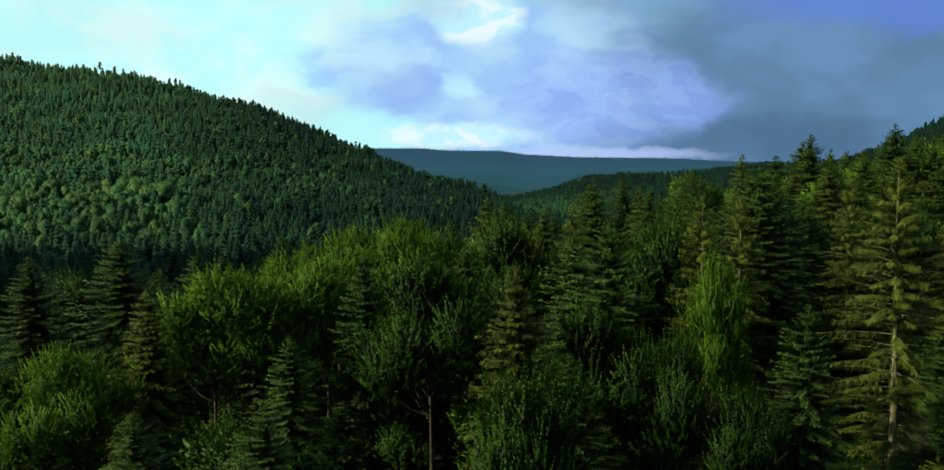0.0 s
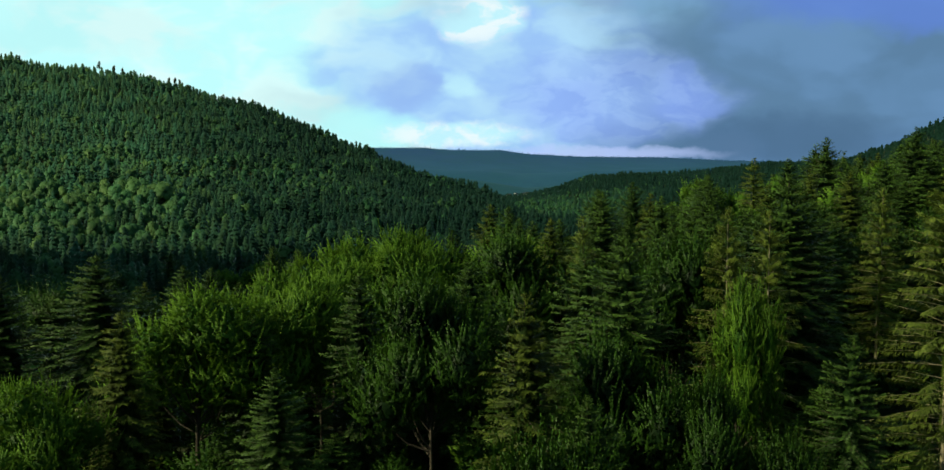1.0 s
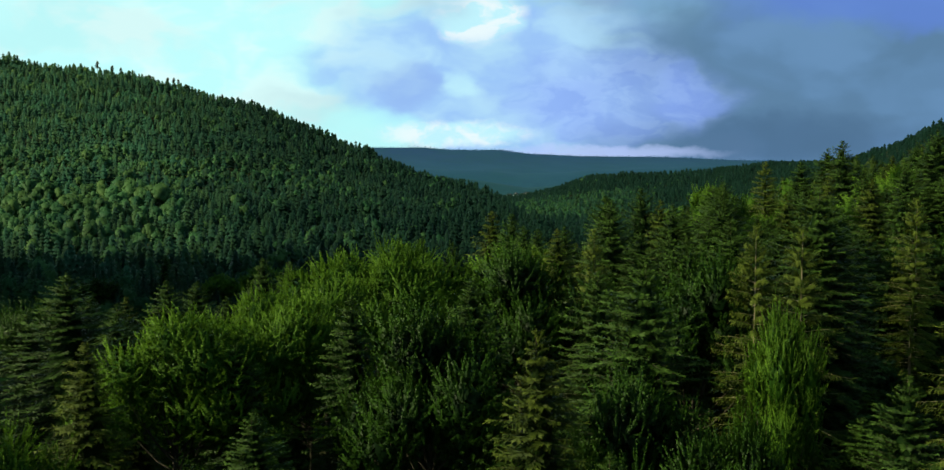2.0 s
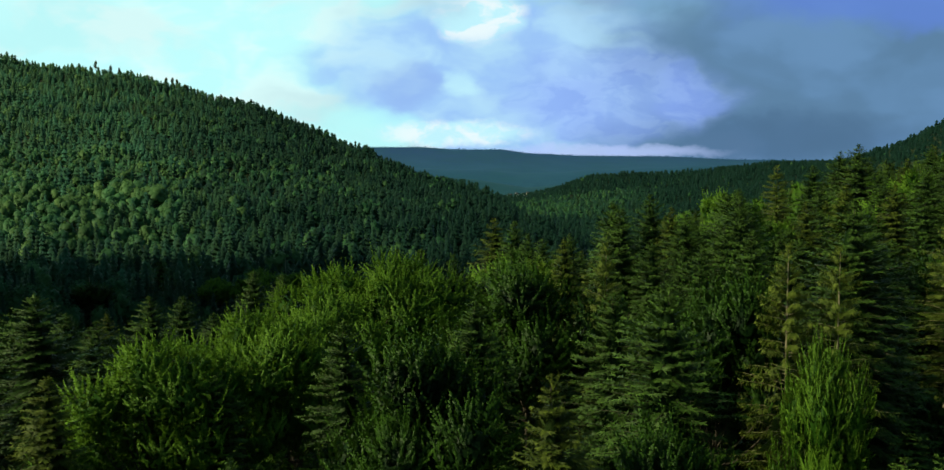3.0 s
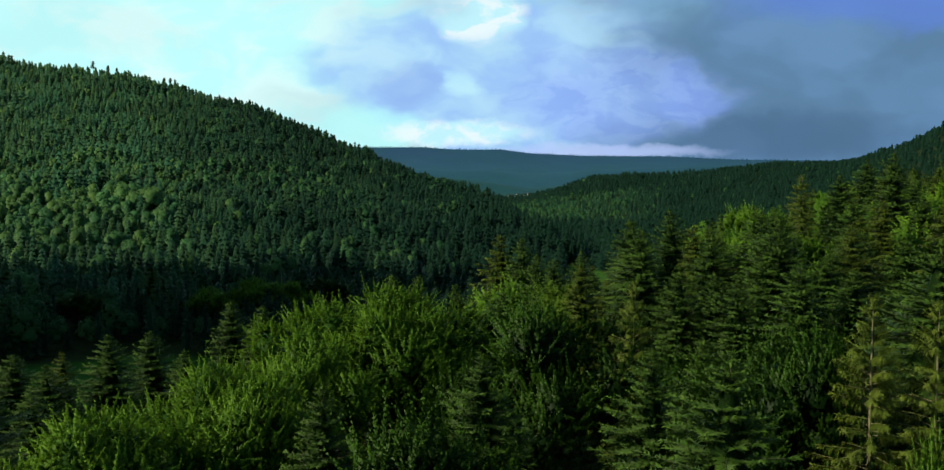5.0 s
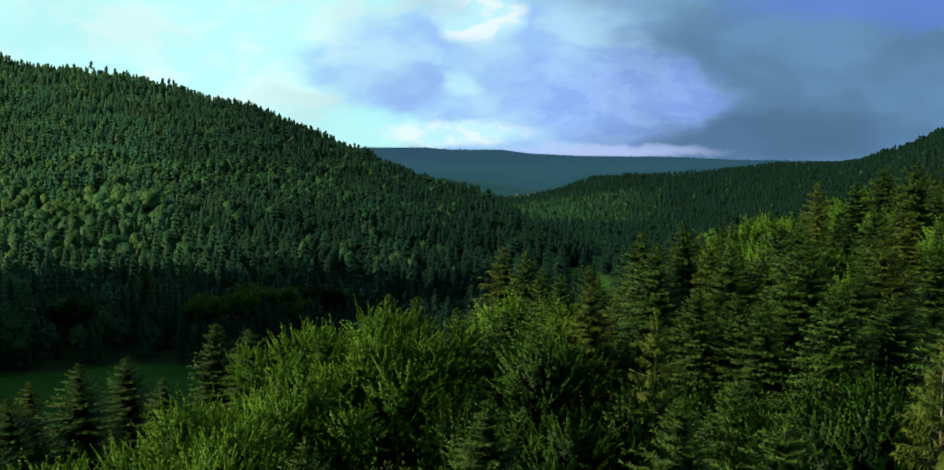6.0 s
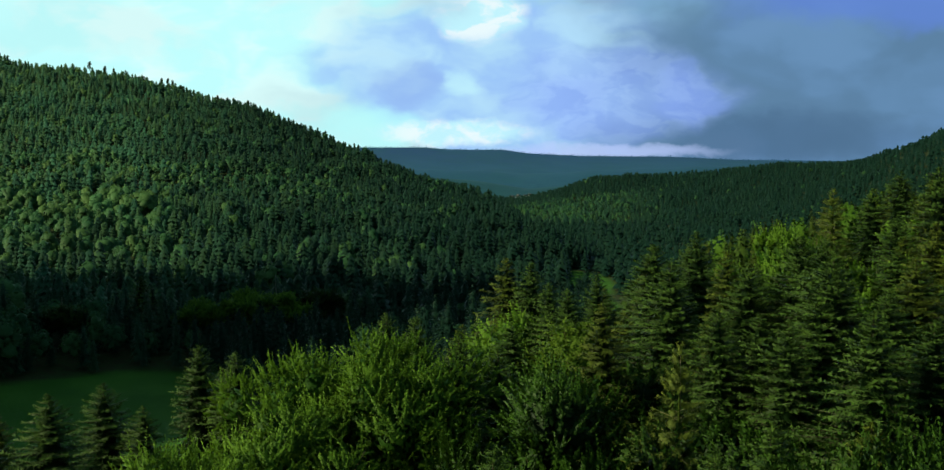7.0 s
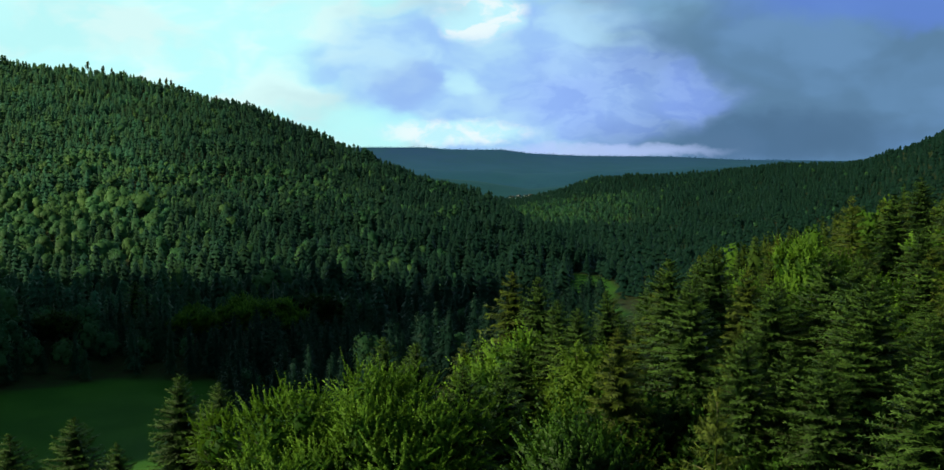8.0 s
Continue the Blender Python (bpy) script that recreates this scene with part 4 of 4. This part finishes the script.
# the wood thins out to younger trees where the slope falls away to the valley
SLOPE_U = (0.05, 0.152, 0.23, 0.286, 0.349, 0.40, 0.448, 0.497, 0.552)
SLOPE_DROP = (0.185, 0.160, 0.107, 0.0965, 0.074, 0.061, 0.046, 0.023, 0.001)
reach = np.maximum(spur_wood[:, 1] - 59, 1)
room = 78.5 - np.interp((spur_wood[:, 0] + 2.6) / reach, SLOPE_U, SLOPE_DROP) * reach - spur_wood[:, 2]
spur_wood[:, 3] = np.where(spur_wood[:, 0] > 8, np.minimum(spur_wood[:, 3], room), spur_wood[:, 3])
spur_wood = spur_wood[spur_wood[:, 3] > 6]
front_row = (spur_wood[:, 1] < 250) & (np.abs(spur_wood[:, 0]) < 0.62 * spur_wood[:, 1])
for x, y, z, h, leafy, tint in spur_wood[front_row].tolist():
    tree("beech_c" if leafy else ("fir", "fir", "spruce")[int(tint * 2.99)], x, y, high=h, broad=1.0)
spur_wood = spur_wood[~front_row]
side_wood = scatter(-1.6, 1.6, 20, 172, 6.2, 16, lambda x, y: np.full(len(x), 0.3),
                    lambda x, y: (valley(x, y) > 180) & (np.abs(x) > 0.68 * (y + 12)) & away(x, y), 4)
back = np.random.default_rng(9)
bx, byy = back.uniform(-110, 130, 420), back.uniform(-120, 24, 420)
behind = np.stack([bx, byy, height(bx, byy) - 0.2, back.uniform(16, 22, 420), (back.random(420) < 0.3).astype(float), back.random(420)], -1)
behind = behind[(np.hypot(bx, byy) > 14)]
stamp("spur_forest", "mixed conifer and beech woods covering the near hillside", spur_wood, *MID, (M_MID_CON, M_MID_BRO))
around_path = np.concatenate([side_wood, behind])
close_by = np.hypot(around_path[:, 0], around_path[:, 1] - 30) < 95
stamp("hilltop_forest", "mixed woods on the hill below the flight path", around_path[close_by], *MID, (M_MID_CON, M_MID_BRO))
stamp("hilltop_forest", "mixed woods farther along the hill", around_path[~close_by], *NEARHILL, (M_MID_CON, M_MID_BRO))


def left_leafy(x, y):
    u = x / y
    low = step(u, -0.30, -0.36) * step(y, 545, 590) * step(y, 860, 800)
    band = step(u, -0.20, -0.26) * step(y, 850, 880) * step(y, 1000, 960)
    return np.clip(0.10 + 0.7 * low + 0.45 * band + 0.5 * step(patchy(x, y, 60), 0.4, 0.75) * step(y, 1150, 850) * step(u, -0.05, -0.2), 0, 0.95) * step(u, 0.02, -0.05)


def thinned(spots):
    """Old beeches stand well apart."""
    r = np.random.default_rng(15)
    spots = spots[(spots[:, 4] < 0.5) | (r.random(len(spots)) < 0.6)]
    spots[:, 3] *= np.where(spots[:, 4] > 0.5, 0.98, 1.0)
    return spots


def tint_hill_shade(spots):
    """Shade on the hill's right flank and its foot, and haze at its left, put into the tint."""
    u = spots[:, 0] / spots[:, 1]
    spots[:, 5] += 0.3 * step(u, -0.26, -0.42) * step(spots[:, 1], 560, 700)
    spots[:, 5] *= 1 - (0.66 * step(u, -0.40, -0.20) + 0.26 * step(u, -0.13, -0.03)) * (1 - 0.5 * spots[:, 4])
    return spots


hill_a = scatter(-0.64, 0.12, 300, 800, 7.4, 20, left_leafy, lambda x, y: (valley(x, y) < 190) & (y > 300) & away(x, y), 5)
hill_a = tint_hill_shade(thinned(hill_a))
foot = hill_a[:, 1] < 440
# shade of the valley bottom put into the tint of these trees
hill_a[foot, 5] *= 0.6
hill_a[foot, 4] *= np.random.default_rng(8).random(int(foot.sum())) < 0.5
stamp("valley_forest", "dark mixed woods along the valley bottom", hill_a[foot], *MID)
hill_a = hill_a[~foot]
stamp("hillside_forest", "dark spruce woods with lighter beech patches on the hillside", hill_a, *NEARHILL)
def beyond_toe(x, y):
    """True on the valley floor behind the hill's toe."""
    return (x / y > -0.01) & (y > np.interp(x / y, CREST_U, CREST_Y) + 70)


hill_b = scatter(-0.66, 0.12, 800, 1560, 8.0, 15.5, left_leafy, lambda x, y: (valley(x, y) < -20) & ~beyond_toe(x, y), 6)
hill_b = tint_hill_shade(hill_b)
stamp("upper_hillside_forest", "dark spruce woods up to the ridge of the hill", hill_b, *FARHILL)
# cloud shade and a sunlit band are put into the tint and leaf mix
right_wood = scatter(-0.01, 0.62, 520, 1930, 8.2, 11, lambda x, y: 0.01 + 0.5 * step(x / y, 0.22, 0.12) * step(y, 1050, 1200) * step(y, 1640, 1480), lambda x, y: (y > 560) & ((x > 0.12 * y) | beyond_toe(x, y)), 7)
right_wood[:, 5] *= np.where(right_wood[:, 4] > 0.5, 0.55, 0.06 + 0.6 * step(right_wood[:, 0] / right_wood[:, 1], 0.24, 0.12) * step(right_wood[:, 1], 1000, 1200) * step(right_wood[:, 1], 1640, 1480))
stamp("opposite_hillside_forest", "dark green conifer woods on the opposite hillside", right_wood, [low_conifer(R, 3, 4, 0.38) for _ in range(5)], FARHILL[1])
crest_wood = scatter(-0.2, 0.36, 3830, 3905, 13, 6.5, lambda x, y: np.full(len(x), 0.1), lambda x, y: np.ones(len(x), bool), 10)
outer = scatter(-1.6, -0.64, 150, 900, 19, 24, lambda x, y: np.full(len(x), 0.3), lambda x, y: valley(x, y) < -20, 12)
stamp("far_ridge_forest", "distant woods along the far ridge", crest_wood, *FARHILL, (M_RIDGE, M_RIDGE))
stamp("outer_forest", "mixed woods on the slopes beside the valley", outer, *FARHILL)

# tall trees left standing along the left hill's crest
for u, d, h in ((-0.432, 1484, 26), (-0.415, 1484, 24), (-0.405, 1482, 22), (-0.352, 1476, 20), (-0.345, 1476, 22), (-0.392, 1481, 21), (-0.372, 1479, 17), (-0.330, 1473, 17), (-0.290, 1461, 17), (-0.340, 1475, 21), (-0.272, 1456, 18), (-0.256, 1452, 19)):
    tree("pine", u * d, float(d), high=h, broad=1.0)


# ---- small things ----
def dead_tree(x, y, high):
    """A grey dead stem with broken side branches."""
    r = np.random.default_rng(int(abs(x) * 7 + y))
    z = np.linspace(0, 1, 7)
    v, f = tubes(np.stack([0.15 * np.sin(z * 4), 0.1 * np.sin(z * 3), z * high], -1)[None], (0.28 * (1 - 0.8 * z))[None], 7)
    k = 14
    a, t = r.uniform(0, 6.3, k), r.uniform(0.35, 0.97, k)
    root = np.stack([np.zeros(k), np.zeros(k), t * high], -1)
    tip = root + np.stack([np.cos(a), np.sin(a), r.uniform(-0.3, 0.4, k)], -1) * r.uniform(0.6, 1.8, k)[:, None]
    bv, bf = tubes(np.stack([root, (root + tip) / 2, tip], 1), np.tile([0.05, 0.035, 0.015], (k, 1)), 4)
    ob = new("dead_tree")
    tagged(ob, "bare grey dead tree stem among green trees", "dead tree")
    mesh_object("trunk", np.concatenate([v, bv]), np.concatenate([f, bf + len(v)]), [M_DEAD], ob, None, True)
    ob.matrix_basis = pose(x, y, float(height(x, y)) - 0.2, 2, 1, 0)


dead_tree(-97.0, 452.0, 27)
dead_tree(-172.0, 398.0, 22)


def village_house(x, y, wide, deep, high, turn):
    """A small white house with a tiled saddle roof."""
    ob = new("village_house")
    tagged(ob, "small white house with a dark tiled saddle roof", "house", "houses of the village")
    w, d, h = wide / 2, deep / 2, high
    p = h + d * 0.85
    v = [(-w, -d, -1), (w, -d, -1), (w, d, -1), (-w, d, -1), (-w, -d, h), (w, -d, h), (w, d, h), (-w, d, h), (-w, 0, p), (w, 0, p), (-w, 0, -1), (w, 0, -1)]
    mesh_object("wall", v, [(0, 1, 5, 4), (2, 3, 7, 6), (1, 11, 9, 5), (11, 2, 6, 9), (3, 10, 8, 7), (10, 0, 4, 8)], [M_WALL], ob)
    e, t = 0.5, 0.25
    rv = [(-w - e, -d - e, h - 0.3), (w + e, -d - e, h - 0.3), (w + e, 0, h + d * 0.9), (-w - e, 0, h + d * 0.9), (w + e, d + e, h - 0.3), (-w - e, d + e, h - 0.3)]
    rv = rv + [(a, b, c + t) for a, b, c in rv]
    rf = [(6, 7, 8, 9), (9, 8, 10, 11), (0, 3, 2, 1), (3, 5, 4, 2), (0, 1, 7, 6), (4, 5, 11, 10), (1, 2, 8, 7), (2, 4, 10, 8), (0, 6, 9, 3), (3, 9, 11, 5)]
    mesh_object("roof", rv, rf, [M_ROOF], ob)
    ob.matrix_basis = pose(x, y, float(height(x, y)), 0, 0, turn)


for hx, hy, hw, hd, hh, ht in ((80, 2010, 11, 8, 5, 10), (95, 2030, 9, 7, 5, -20), (112, 2015, 11, 8, 5, 35), (124, 2040, 9, 7, 5, 5), (99, 2075, 10, 8, 5, 60)):
    village_house(hx, hy, hw, hd, hh, ht)
